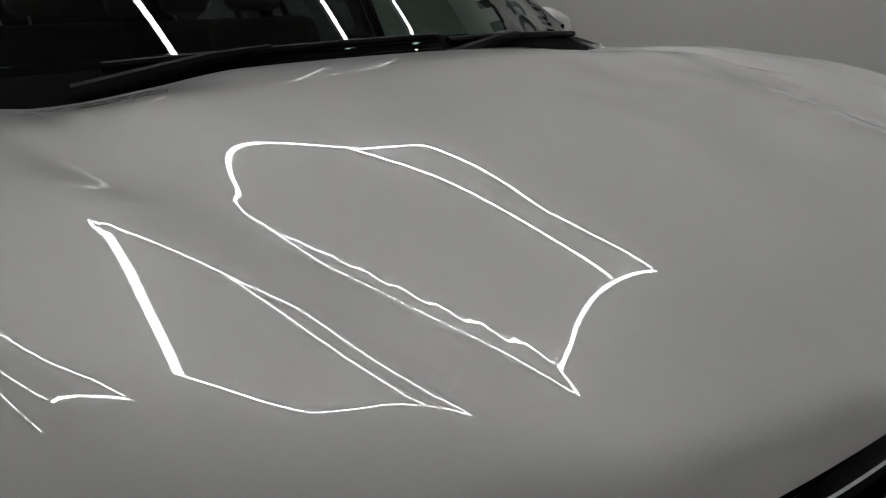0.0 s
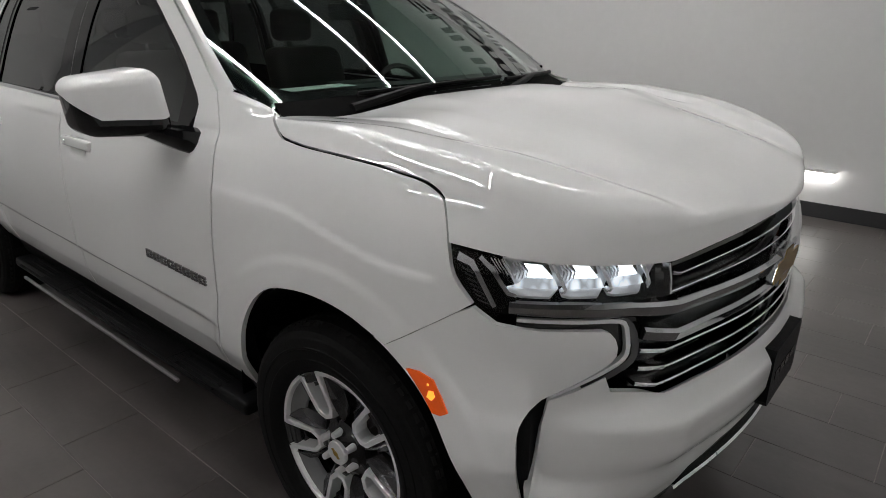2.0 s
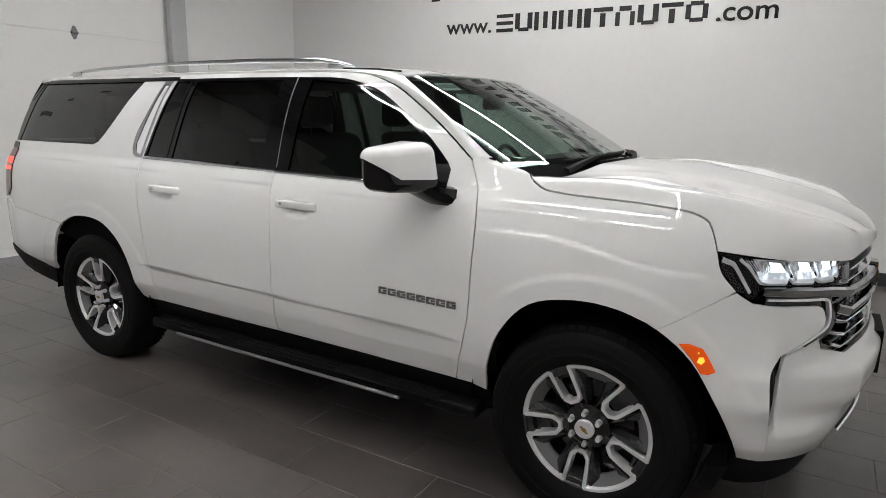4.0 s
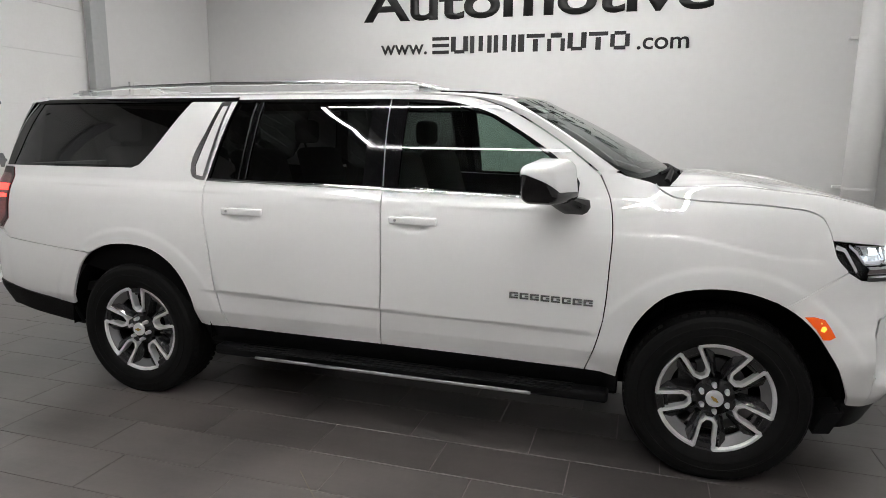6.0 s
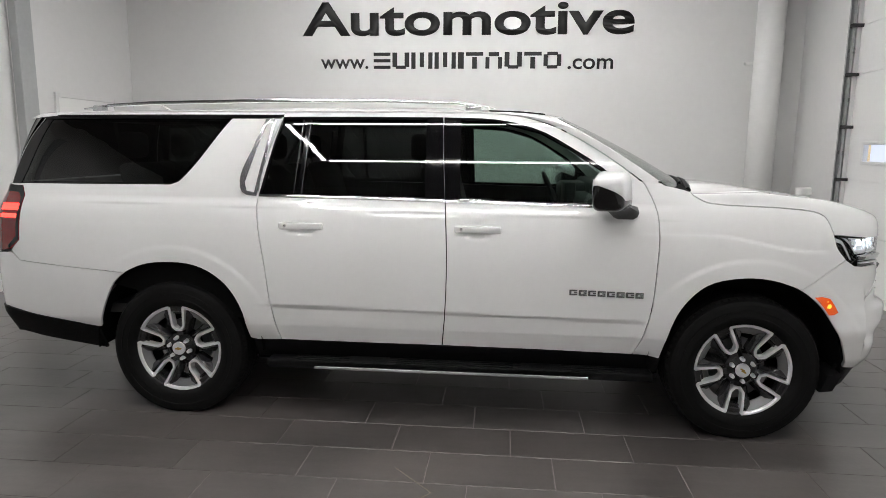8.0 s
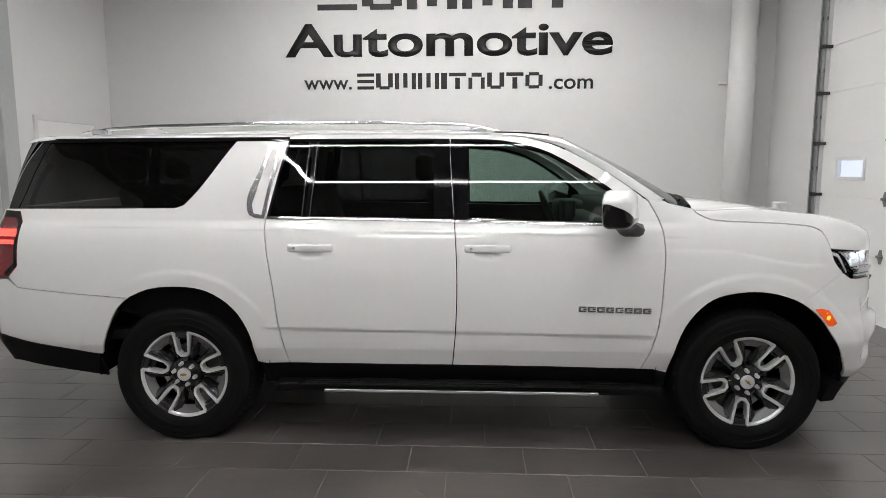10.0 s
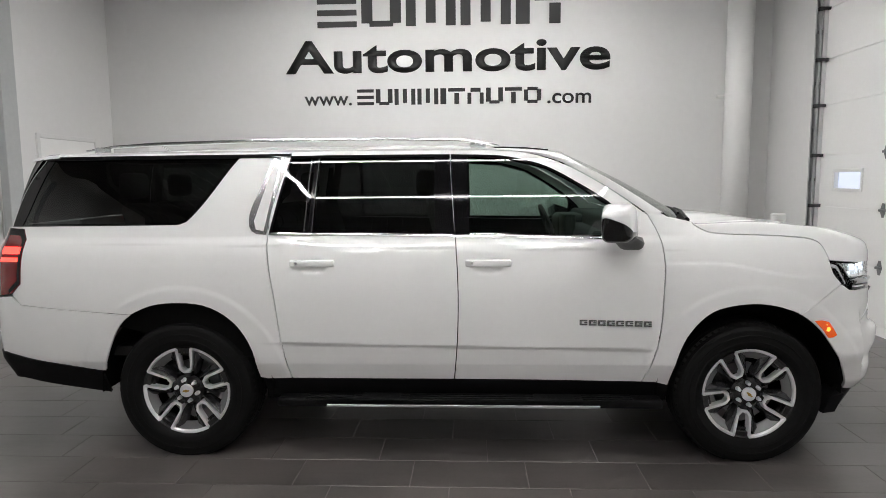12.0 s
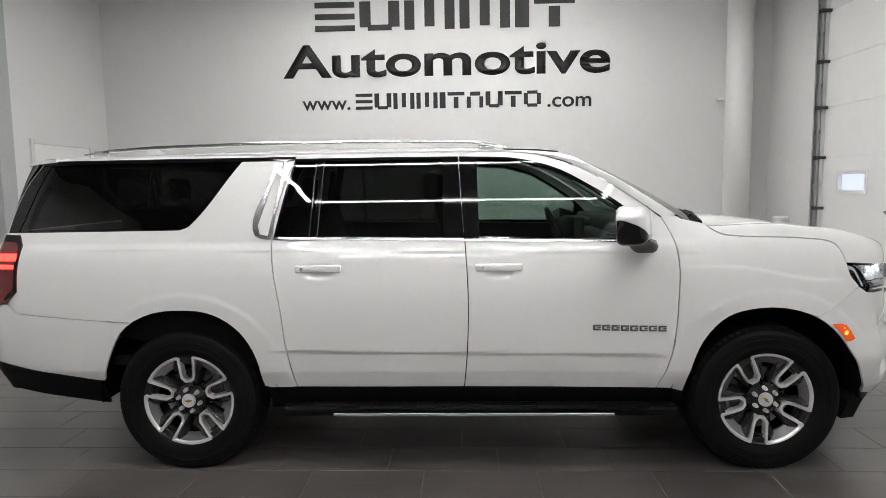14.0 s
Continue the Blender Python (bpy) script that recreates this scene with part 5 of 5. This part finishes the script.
# mirrors
def mirror_body(upper):
    """The mirror's housing, cut by leaning planes into white cap (upper) and black shell."""
    bm = bmesh.new()
    box(bm, (-.925, -1.298, 1.332), (-.705, -1.03, 1.556), .046, 6)
    for v in bm.verts:
        k = (v.co.y + 1.03) / -.265
        h = (v.co.z - 1.318) / .238
        v.co.z -= .044 * k * max(0, h - .3)
        v.co.y += .045 * k * max(0, .5 - h)
        v.co.y -= .025 * (1 - k) * h * h
        front = v.co.x > -.82
        v.co.x += .05 * (1 - k) - .02
        if front:
            v.co.x -= .055 * k * k + .03 * h * h + .02 * max(0, .4 - h)
        v.co.z += .03 * k * max(0, .4 - h)
    if not upper:
        for v in bm.verts:
            v.co = Vector((-.81, -1.15, 1.44)) + (v.co - Vector((-.81, -1.15, 1.44))) * .975
    cuts = [((-.80, -1.15, 1.424), (.34, -.11, 1)), ((-.80, -1.235, 1.415), (.34, .50, 1))] if upper else [((-.80, -1.15, 1.44), (-.34, -.09, -1))]
    for at, up in cuts:
        bmesh.ops.bisect_plane(bm, geom=bm.verts[:] + bm.edges[:] + bm.faces[:], plane_co=at, plane_no=up, clear_inner=True)
        bmesh.ops.holes_fill(bm, edges=[e for e in bm.edges if e.is_boundary])
    return bm


def mirror_face():
    bm = boxed((-.924, -1.248, 1.368), (-.916, -1.072, 1.515), .003, 1)
    for v in bm.verts:
        k = (v.co.y + 1.03) / -.265
        v.co.x += .05 * (1 - k) - .02
        v.co.y -= .02 * (1 - k)
    return bm


def mirror_arm():
    """A curved foot, thin and wide under the housing, deeper where it meets the door."""
    bm = bmesh.new()
    rows = []
    for k in np.linspace(0, 1, 9):
        e = k * k * (3 - 2 * k)
        y = -1.165 + .222 * k
        x0, x1 = -.865 + .105 * e, -.735 + .118 * e
        top, low = 1.392 - .035 * e, 1.352 - .095 * e
        ring = [(x0, top - .012), (x0 + .012, top), (x1 - .05, top), (x1 - .016, top - .012), (x1, (top + low) / 2), (x1 - .006, low + .014), (x1 - .025, low), (x0 + .03, low), (x0 + .004, low + .012)]
        rows.append([bm.verts.new((x, y, z)) for x, z in ring])
    for p, q in zip(rows, rows[1:]):
        for i in range(9):
            bm.faces.new((p[i], p[(i + 1) % 9], q[(i + 1) % 9], q[i]))
    bm.faces.new(rows[0])
    bm.faces.new(rows[-1][::-1])
    bmesh.ops.recalc_face_normals(bm, faces=bm.faces[:])
    return bm


caps = twin(lambda: mirror_body(True), "door_mirror", PAINT, car, "white door mirror on a black foot")
twin(lambda: mirror_body(False), "lower_shell", PIANO, caps, "black lower shell")
twin(mirror_arm, "arm", PIANO, caps)
twin(mirror_face, "mirror_glass", CHROME, caps)


# running boards
def board_bm():
    bm = boxed((-2.84, -1.055, .315), (-.50, -.80, .372), .018, 3)
    for v in bm.verts:
        if v.co.x < -2.7 or v.co.x > -.64:
            v.co.y += .05 if v.co.y < -.95 else 0
    return bm


boards = twin(board_bm, "running_board", BLACKPLASTIC, car, "black running board with bright strip")
twin(lambda: boxed((-2.52, -1.064, .338), (-.885, -1.050, .354), .003, 1), "bright_strip", BOARDTRIM, boards)
for k in range(6):
    twin(lambda: boxed((-2.66, -1.035 + k * .034, .371), (-.68, -1.020 + k * .034, .3785), .003, 1), "tread_rib", BLACKPLASTIC, boards)
for x in (-2.2, -1.15):
    twin(lambda: box(boxed((x - .17, -1.04, .374), (x + .17, -.84, .3765)), (x - .12, -1.03, .377), (x + .12, -.86, .380), .002, 1), "step_pad", BLACKPLASTIC, boards)

# underbody, wheel wells, inner shells
part("underbody", box(box(box(boxed((-3.8, -.62, .30), (.70, .62, .50)), (-4.55, -.62, .44), (-3.8, .62, .50)), (-2.93, -.90, .34), (-.46, .90, .47)), (-.25, -.72, .5), (.72, .72, 1.12)), DARK, car)
for hub in (HUB_F, HUB_R):
    def well():
        bm = turned([(ARCH - .01, -.985), (ARCH + .005, -.60), (.02, -.60)], (hub, HUB_Z + .02), 44, (-2, 184))
        return bm
    twin(well, "wheel_well", DARK, car)
panel("inner_shell", [(-4.4, .95), (-4.4, 1.40), (-.42, 1.33), (-.42, .55), (-2.7, .55)][::-1], skin(-.05), DARK, car, [], step=.1, rim=0)

# wheels
TYRE = [(.262, -.745), (.30, -.742), (.36, -.738), (.398, -.75), (.411, -.775), (.4145, -.83), (.415, -.88), (.4145, -.93), (.411, -.985), (.398, -1.010), (.385, -1.017), (.382, -1.0195), (.374, -1.0205), (.352, -1.0225), (.350, -1.025), (.345, -1.025), (.343, -1.0225), (.315, -1.0215), (.312, -1.0235), (.306, -1.0225), (.285, -1.013), (.268, -1.002), (.262, -.99)]


def tread_mesh():
    bm = turned(TYRE, (0, 0), 72)
    for y in (-.80, -.845, -.915, -.96):
        ring = turned([(.4165, y - .012), (.4185, y - .010), (.4185, y + .010), (.4165, y + .012)], (0, 0), 72)
        me = bpy.data.meshes.new("tmp")
        ring.to_mesh(me)
        ring.free()
        bm.from_mesh(me)
        bpy.data.meshes.remove(me)
    for k in range(64):
        a = 2 * math.pi * k / 64
        for y0, y1, r0, r1 in ((-.985, -.968, .404, .418), (-1.013, -.983, .388, .415), (-.79, -.76, .398, .416)):
            c = Vector((math.cos(a), 0, math.sin(a)))
            t = Vector((-math.sin(a), 0, math.cos(a))) * .0125
            vs = [bm.verts.new(c * r + Vector((0, y, 0)) + s * t) for r, y in ((r0, y0), (r1, y1)) for s in (-1, 1)]
            ws = [bm.verts.new(v.co - c * .02) for v in vs]
            bm.faces.new((vs[0], vs[1], vs[3], vs[2]))
            for i, j in ((0, 1), (1, 3), (3, 2), (2, 0)):
                bm.faces.new((vs[i], vs[j], ws[j], ws[i]))
    return bm


def polar(r, a):
    return Vector((r * math.cos(radians(a)), 0, r * math.sin(radians(a))))


def bar_between(bm, p, q, w0, w1, y0, y1, chamfer=.004):
    """A flat spoke arm from p to q, faced at y0..y1 (outer y is lower)."""
    d = (q - p).normalized()
    s = Vector((-d.z, 0, d.x))
    rows = []
    for c, w, y in ((p, w0, y0), (q, w1, y1)):
        rows.append([bm.verts.new(c + s * k * w / 2 + Vector((0, yy, 0))) for k, yy in ((-1.25, y + .045), (-1, y + chamfer), (-.82, y), (.82, y), (1, y + chamfer), (1.25, y + .045))])
    a, b = rows
    for i in range(5):
        bm.faces.new((a[i], a[i + 1], b[i + 1], b[i]))
    bm.faces.new(a)
    bm.faces.new(b[::-1])


FACE = -.995


def rim_meshes():
    base = turned([(.262, -.75), (.245, -.77), (.235, -.80), (.232, -.95), (.24, -.975)], (0, 0), 60)
    lip = turned([(.240, -.955), (.250, FACE + .012), (.254, FACE + .001), (.263, FACE - .002), (.267, FACE + .004), (.267, FACE + .02)], (0, 0), 72)
    faces, dark = bmesh.new(), bmesh.new()
    for a in (radians(90),):
        er, et = Vector((math.cos(a), 0, math.sin(a))), Vector((-math.sin(a), 0, math.cos(a)))
        at = lambda r, t: er * r + et * t
        for g in (-1, 1):
            line = [(.110, .015, .012, .016), (.134, .035, .008, .0165), (.20, .0405, .002, .017), (.236, .0435, .0, .018), (.258, .048, -.001, .026)]
            for (r0, t0, y0, w0), (r1, t1, y1, w1) in zip(line, line[1:]):
                bar_between(faces, at(r0, g * t0), at(r1, g * t1), w0, w1, FACE + y0, FACE + y1)
            # painted flank that falls away from the arm into the window
            ps = [at(.085, g * .040), at(.125, g * .040), at(.164, g * .053), at(.246, g * .066), at(.224, g * .108), at(.150, g * .078), at(.100, g * .062)]
            ys = [FACE + .030, FACE + .020, FACE + .008, FACE + .005, FACE + .030, FACE + .048, FACE + .055]
            v = [dark.verts.new(p + Vector((0, y, 0))) for p, y in zip(ps, ys)]
            w = [dark.verts.new(p + Vector((0, FACE + .085, 0))) for p in ps]
            c = dark.verts.new(sum((x.co for x in v), Vector()) / 7 + Vector((0, -.004, 0)))
            for i in range(7):
                j = (i + 1) % 7
                dark.faces.new((v[i], v[j], c))
                dark.faces.new((v[i], v[j], w[j], w[i]))
        bar_between(faces, at(.110, -.019), at(.110, .019), .015, .015, FACE + .013, FACE + .013)
        bar_between(dark, at(.243, -.046), at(.243, .046), .034, .034, FACE + .006, FACE + .006)
        bar_between(dark, at(.215, -.040), at(.215, .040), .014, .014, FACE + .030, FACE + .030)
        bar_between(dark, at(.06, 0), at(.100, 0), .05, .034, FACE + .022, FACE + .022)
    hub = turned([(.04, FACE + .004), (.060, FACE + .012), (.092, FACE + .03), (.098, FACE + .075)], (0, 0), 40)
    arc = turned([(.245, FACE + .012), (.248, FACE + .002), (.253, FACE - .003), (.263, FACE - .004), (.2685, FACE + .003), (.2685, FACE + .02)], (0, 0), 22, (99.5, 152.5))
    shelf = turned([(.203, FACE + .046), (.206, FACE + .036), (.248, FACE + .008), (.252, FACE + .02)], (0, 0), 16, (106, 146))
    return base, lip, faces, dark, hub, arc, shelf


def shared(name, bm, mat, smooth_shade=True):
    me = bpy.data.meshes.new(name)
    bmesh.ops.recalc_face_normals(bm, faces=bm.faces)
    bm.to_mesh(me)
    bm.free()
    me.materials.append(mat)
    if smooth_shade:
        me.shade_smooth()
        me.set_sharp_from_angle(angle=radians(32))
    return me


def grown(bm, clamp=False):
    for v in bm.verts:
        v.co.x *= 1.035
        v.co.z *= 1.035
        if clamp and v.co.z < -HUB_Z + .0005:
            v.co.y += math.copysign(.4, v.co.y + .88) * (-HUB_Z - v.co.z)
            v.co.z = -HUB_Z + .0005
    return bm


base, lip, faces, dark, hub, arc, rim_shelf = (grown(m) for m in rim_meshes())
nut = bmesh.new()
bmesh.ops.create_cone(nut, cap_ends=True, segments=12, radius1=.0135, radius2=.0100, depth=.034)
bmesh.ops.rotate(nut, verts=nut.verts, cent=(0, 0, 0), matrix=Matrix.Rotation(radians(90), 3, "X"))
cap_bm = turned([(.0, FACE - .0105), (.02, FACE - .0104), (.038, FACE - .0095), (.041, FACE - .006), (.041, FACE + .02)], (0, 0), 36)
brake = turned([(.10, -.875), (.165, -.875), (.165, -.85), (.10, -.85)], (0, 0), 48)
WHEEL_PARTS = [("tyre", shared("tyre", grown(tread_mesh(), True), RUBBER), "black all-season tyre"), ("lip", shared("lip", lip, ARGENT), "dark painted rim edge"),
               ("hub", shared("hub", hub, PIANO), "dark painted hub"), ("cap", shared("cap", cap_bm, MACHINED), "silver centre cap"), ("brake_disc", shared("brake_disc", brake, GALV), "steel brake disc"),
               ("caliper", shared("caliper", boxed((-.17, -.90, .02), (-.08, -.82, .14), .015, 2), ARGENT), "")]
SPOKES = [("spoke_face", shared("spoke_face", faces, MACHINED, False), "machined split spoke"), ("spoke_flank", shared("spoke_flank", dark, ARGENT, False), "dark painted spoke flank"), ("lip_arc", shared("lip_arc", arc, MACHINED), "machined outer lip"),
          ("rim_shelf", shared("rim_shelf", rim_shelf, FACETLIT, False), "argent facet inside the rim, coloured as lit")]
CAP_MARK = shared("cap_mark", prism([(a * .16, b * .16) for a, b in bow], "y", FACE - .0125, FACE - .010), GOLD, False)
BARREL = shared("wheel", base, ARGENT)
NUT = shared("lug_nut", nut, MACHINED, False)
for hx in (HUB_F, HUB_R):
    for s in (1, -1):
        w = new("wheel", BARREL)
        w.parent = car
        tagged(w, "twin-spoke alloy wheel with black tyre")
        spin, turn = {(HUB_F, 1): (43, 34), (HUB_R, 1): (-2, 45)}.get((hx, s), (20, 30))
        w.matrix_basis = Matrix.Translation((hx, 0, HUB_Z)) @ (Matrix.Identity(4) if s > 0 else Matrix.Rotation(math.pi, 4, "Z"))
        for nm, me, lab in WHEEL_PARTS:
            o = new(nm, me)
            o.parent = w
            if lab:
                tagged(o, lab)
        for nm, me, lab in SPOKES:
            for k in range(5):
                o = tagged(new(nm, me), lab)
                o.parent = w
                o.matrix_basis = Matrix.Rotation(radians(72 * k + spin), 4, "Y")
        o = new("cap_mark", CAP_MARK)
        o.parent = w
        o.matrix_basis = Matrix.Rotation(radians(spin), 4, "Y")
        for k in range(6):
            o = new("lug_nut", NUT)
            o.parent = w
            o.location = polar(.066, turn + 60 * k) + Vector((0, FACE + .002, 0))

# cabin
part("cabin_floor", boxed((-4.4, -.88, .60), (-.45, .88, .66)), TRIM, car)
dash = bmesh.new()
box(dash, (-.92, -.80, .85), (-.45, .80, 1.36), .06, 3)
box(dash, (-.80, -.80, 1.28), (-.52, .80, 1.444), .04, 3)
box(dash, (-.60, -.78, 1.25), (-.42, .78, 1.395), .03, 2)
box(dash, (-.98, .16, 1.22), (-.70, .62, 1.42), .05, 3)
box(dash, (-.98, -.16, 1.20), (-.90, .14, 1.44), .015, 2)
part("dashboard", dash, TRIM, car, "dark grey dashboard", True)
part("centre_console", boxed((-1.75, -.17, .66), (-.9, .17, .98), .04, 3), TRIM, car, "", True)


def seat(x, y, w, tall=True):
    s = part("seat", boxed((x - .50, y - w, .82), (x + .02, y + w, 1.0), .06, 3), CLOTH, car, "dark seat with headrest", True)
    bm = bmesh.new()
    box(bm, (x - .58, y - w, .95), (x - .42, y + w, 1.55), .06, 3)
    for v in bm.verts:
        v.co.x -= (v.co.z - .95) * .28
    part("backrest", bm, CLOTH, s, "", True)
    for yy in ((y,) if w < .3 else (y - .35, y + .35)):
        bm = bmesh.new()
        box(bm, (x - .81, yy - .13, 1.58), (x - .70, yy + .13, 1.76), .045, 3)
        part("headrest", bm, CLOTH, s, "", True)
        part("headrest_post", tube([(x - .73, yy - .06, 1.5), (x - .75, yy - .06, 1.62)], .008, 6), SATIN, s)


for y in (.42, -.42):
    seat(-1.20, y, .25)
    seat(-2.20, y, .25)
seat(-3.25, 0, .62)
wheel_bm = turned([(.185, -.016), (.203, -.012), (.208, 0), (.203, .012), (.185, .016), (.180, 0), (.185, -.016)], (0, 0), 40)
box(wheel_bm, (-.18, -.012, -.02), (.18, .012, .02), .006, 1)
box(wheel_bm, (-.07, -.03, -.06), (.07, .012, .06), .02, 2)
box(wheel_bm, (-.02, -.012, -.19), (.02, .012, 0), .006, 1)
steer = part("steering_wheel", wheel_bm, TRIM, car, "black steering wheel", True)
steer.matrix_basis = Matrix.Translation((-1.02, .42, 1.30)) @ Matrix.Rotation(radians(90), 4, "Z") @ Matrix.Rotation(radians(-22), 4, "X")
part("column", tube([(-1.0, .42, 1.29), (-.78, .42, 1.20)], .035, 10), TRIM, car)
part("rear_view_mirror", box(boxed((-.985, -.12, 1.70), (-.95, .12, 1.77), .012, 2), (-1.0, -.02, 1.76), (-.965, .02, 1.832)), PIANO, car, "", True)
for s in (-1, 1):
    part("sun_visor", boxed((-1.20, s * .42 - .2, 1.815), (-1.03, s * .42 + .2, 1.832), .006, 1), TRIM, car)
part("headliner", boxed((-4.4, -.62, 1.84), (-1.25, .62, 1.846)), TRIM, car)
bm = boxed((-.70, -.735, 1.4455), (-.60, -.295, 1.4475))
for v in bm.verts:
    v.co.x -= .12 * (v.co.y + .735) - .03
    v.co.z += .012 * ((v.co.y + .5) / .22) ** 2
part("window_sheet", bm, PAPER, car, "pale sheet on the dashboard")
sheet = panel("stock_sticker", [(.775, -.80), (.865, -.80), (.865, -.62), (.775, -.62)], screen_surf(-.004), PAPER, car, rim=0, step=.03, sides="one", label="pale sticker inside the windscreen")
for k in range(6):
    v = -.785 + k * .026
    panel("mark_bar", [(.797, v), (.843, v), (.843, v + .014), (.797, v + .014)], screen_surf(-.0025), INK, sheet[0], rim=0, sides="one")

# fuel flap and floor debris
for x, y, a, ln in ((-1.12, -2.25, 30, .09), (-.93, -2.2, -25, .07)):
    p = Vector((x, y, .004))
    q = p + Vector((math.cos(radians(a + 90)), math.sin(radians(a + 90)), 0)) * ln
    tagged(part("straw", tube([p, (p + q) / 2 + Vector((.006, 0, .004)), q], .0025, 6), material("straw", (.30, .25, .16), .7), None), "short dry straw lying on the tile floor", "debris")

bent = [(-1.932, -1.582, .004), (-1.83, -1.695, .008), (-1.735, -1.79, .005), (-1.722, -1.808, .005), (-1.735, -1.825, .005), (-1.83, -1.93, .007), (-1.925, -2.025, .004)]
tagged(part("straw", tube(bent, .0015, 6), material("dry_stalk", (.22, .19, .13), .7), None), "long bent dry stalk lying on the tile floor", "debris")

# ---- floor tiles ----
TX, TY, JX, JY = .663, .332, -4.645, -.052
tile_cache = {}


def tile_mesh(w, d):
    key = (round(w, 3), round(d, 3))
    if key not in tile_cache:
        g, c = .0015, .0015
        vs = [(x, y, z) for z, i in ((-.012, 0), (-c, 0), (0, c)) for x, y in ((g + i, g + i), (w - g - i, g + i), (w - g - i, d - g - i), (g + i, d - g - i))]
        fs = [(8, 9, 10, 11)] + [(b + i, b + (i + 1) % 4, b + 4 + (i + 1) % 4, b + 4 + i) for b in (0, 4) for i in range(4)]
        me = bpy.data.meshes.new("tile")
        me.from_pydata(vs, [], fs)
        me.materials.append(TILE)
        tile_cache[key] = me
    return tile_cache[key]


rest_v, rest_f = [], []
rows = range(math.floor((YF - JY) / TY), math.ceil((YB - JY) / TY))
for j in rows:
    y0 = max(YF, JY + j * TY)
    y1 = min(YB, JY + (j + 1) * TY)
    off = JX + (-(j + 1) % 3) * TX / 3
    for i in range(math.floor((XL - off) / TX), math.ceil((XR - off) / TX)):
        x0, x1 = max(XL, off + i * TX), min(XR, off + (i + 1) * TX)
        if x1 - x0 < .02 or y1 - y0 < .02:
            continue
        near = -5.6 < x0 < 2.1 and -4.0 < y0 < .3
        if near:
            t = new("tile", tile_mesh(x1 - x0, y1 - y0))
            t.location = (x0, y0, 0)
            t.parent = floor
        else:
            me = tile_mesh(x1 - x0, y1 - y0)
            b = len(rest_v)
            rest_v += [(v.co.x + x0, v.co.y + y0, v.co.z) for v in me.vertices]
            rest_f += [tuple(b + k for k in p.vertices) for p in me.polygons]
rest = mesh_ob("tiles", rest_v, rest_f, TILE, floor)
tagged(rest, kind="stuff")
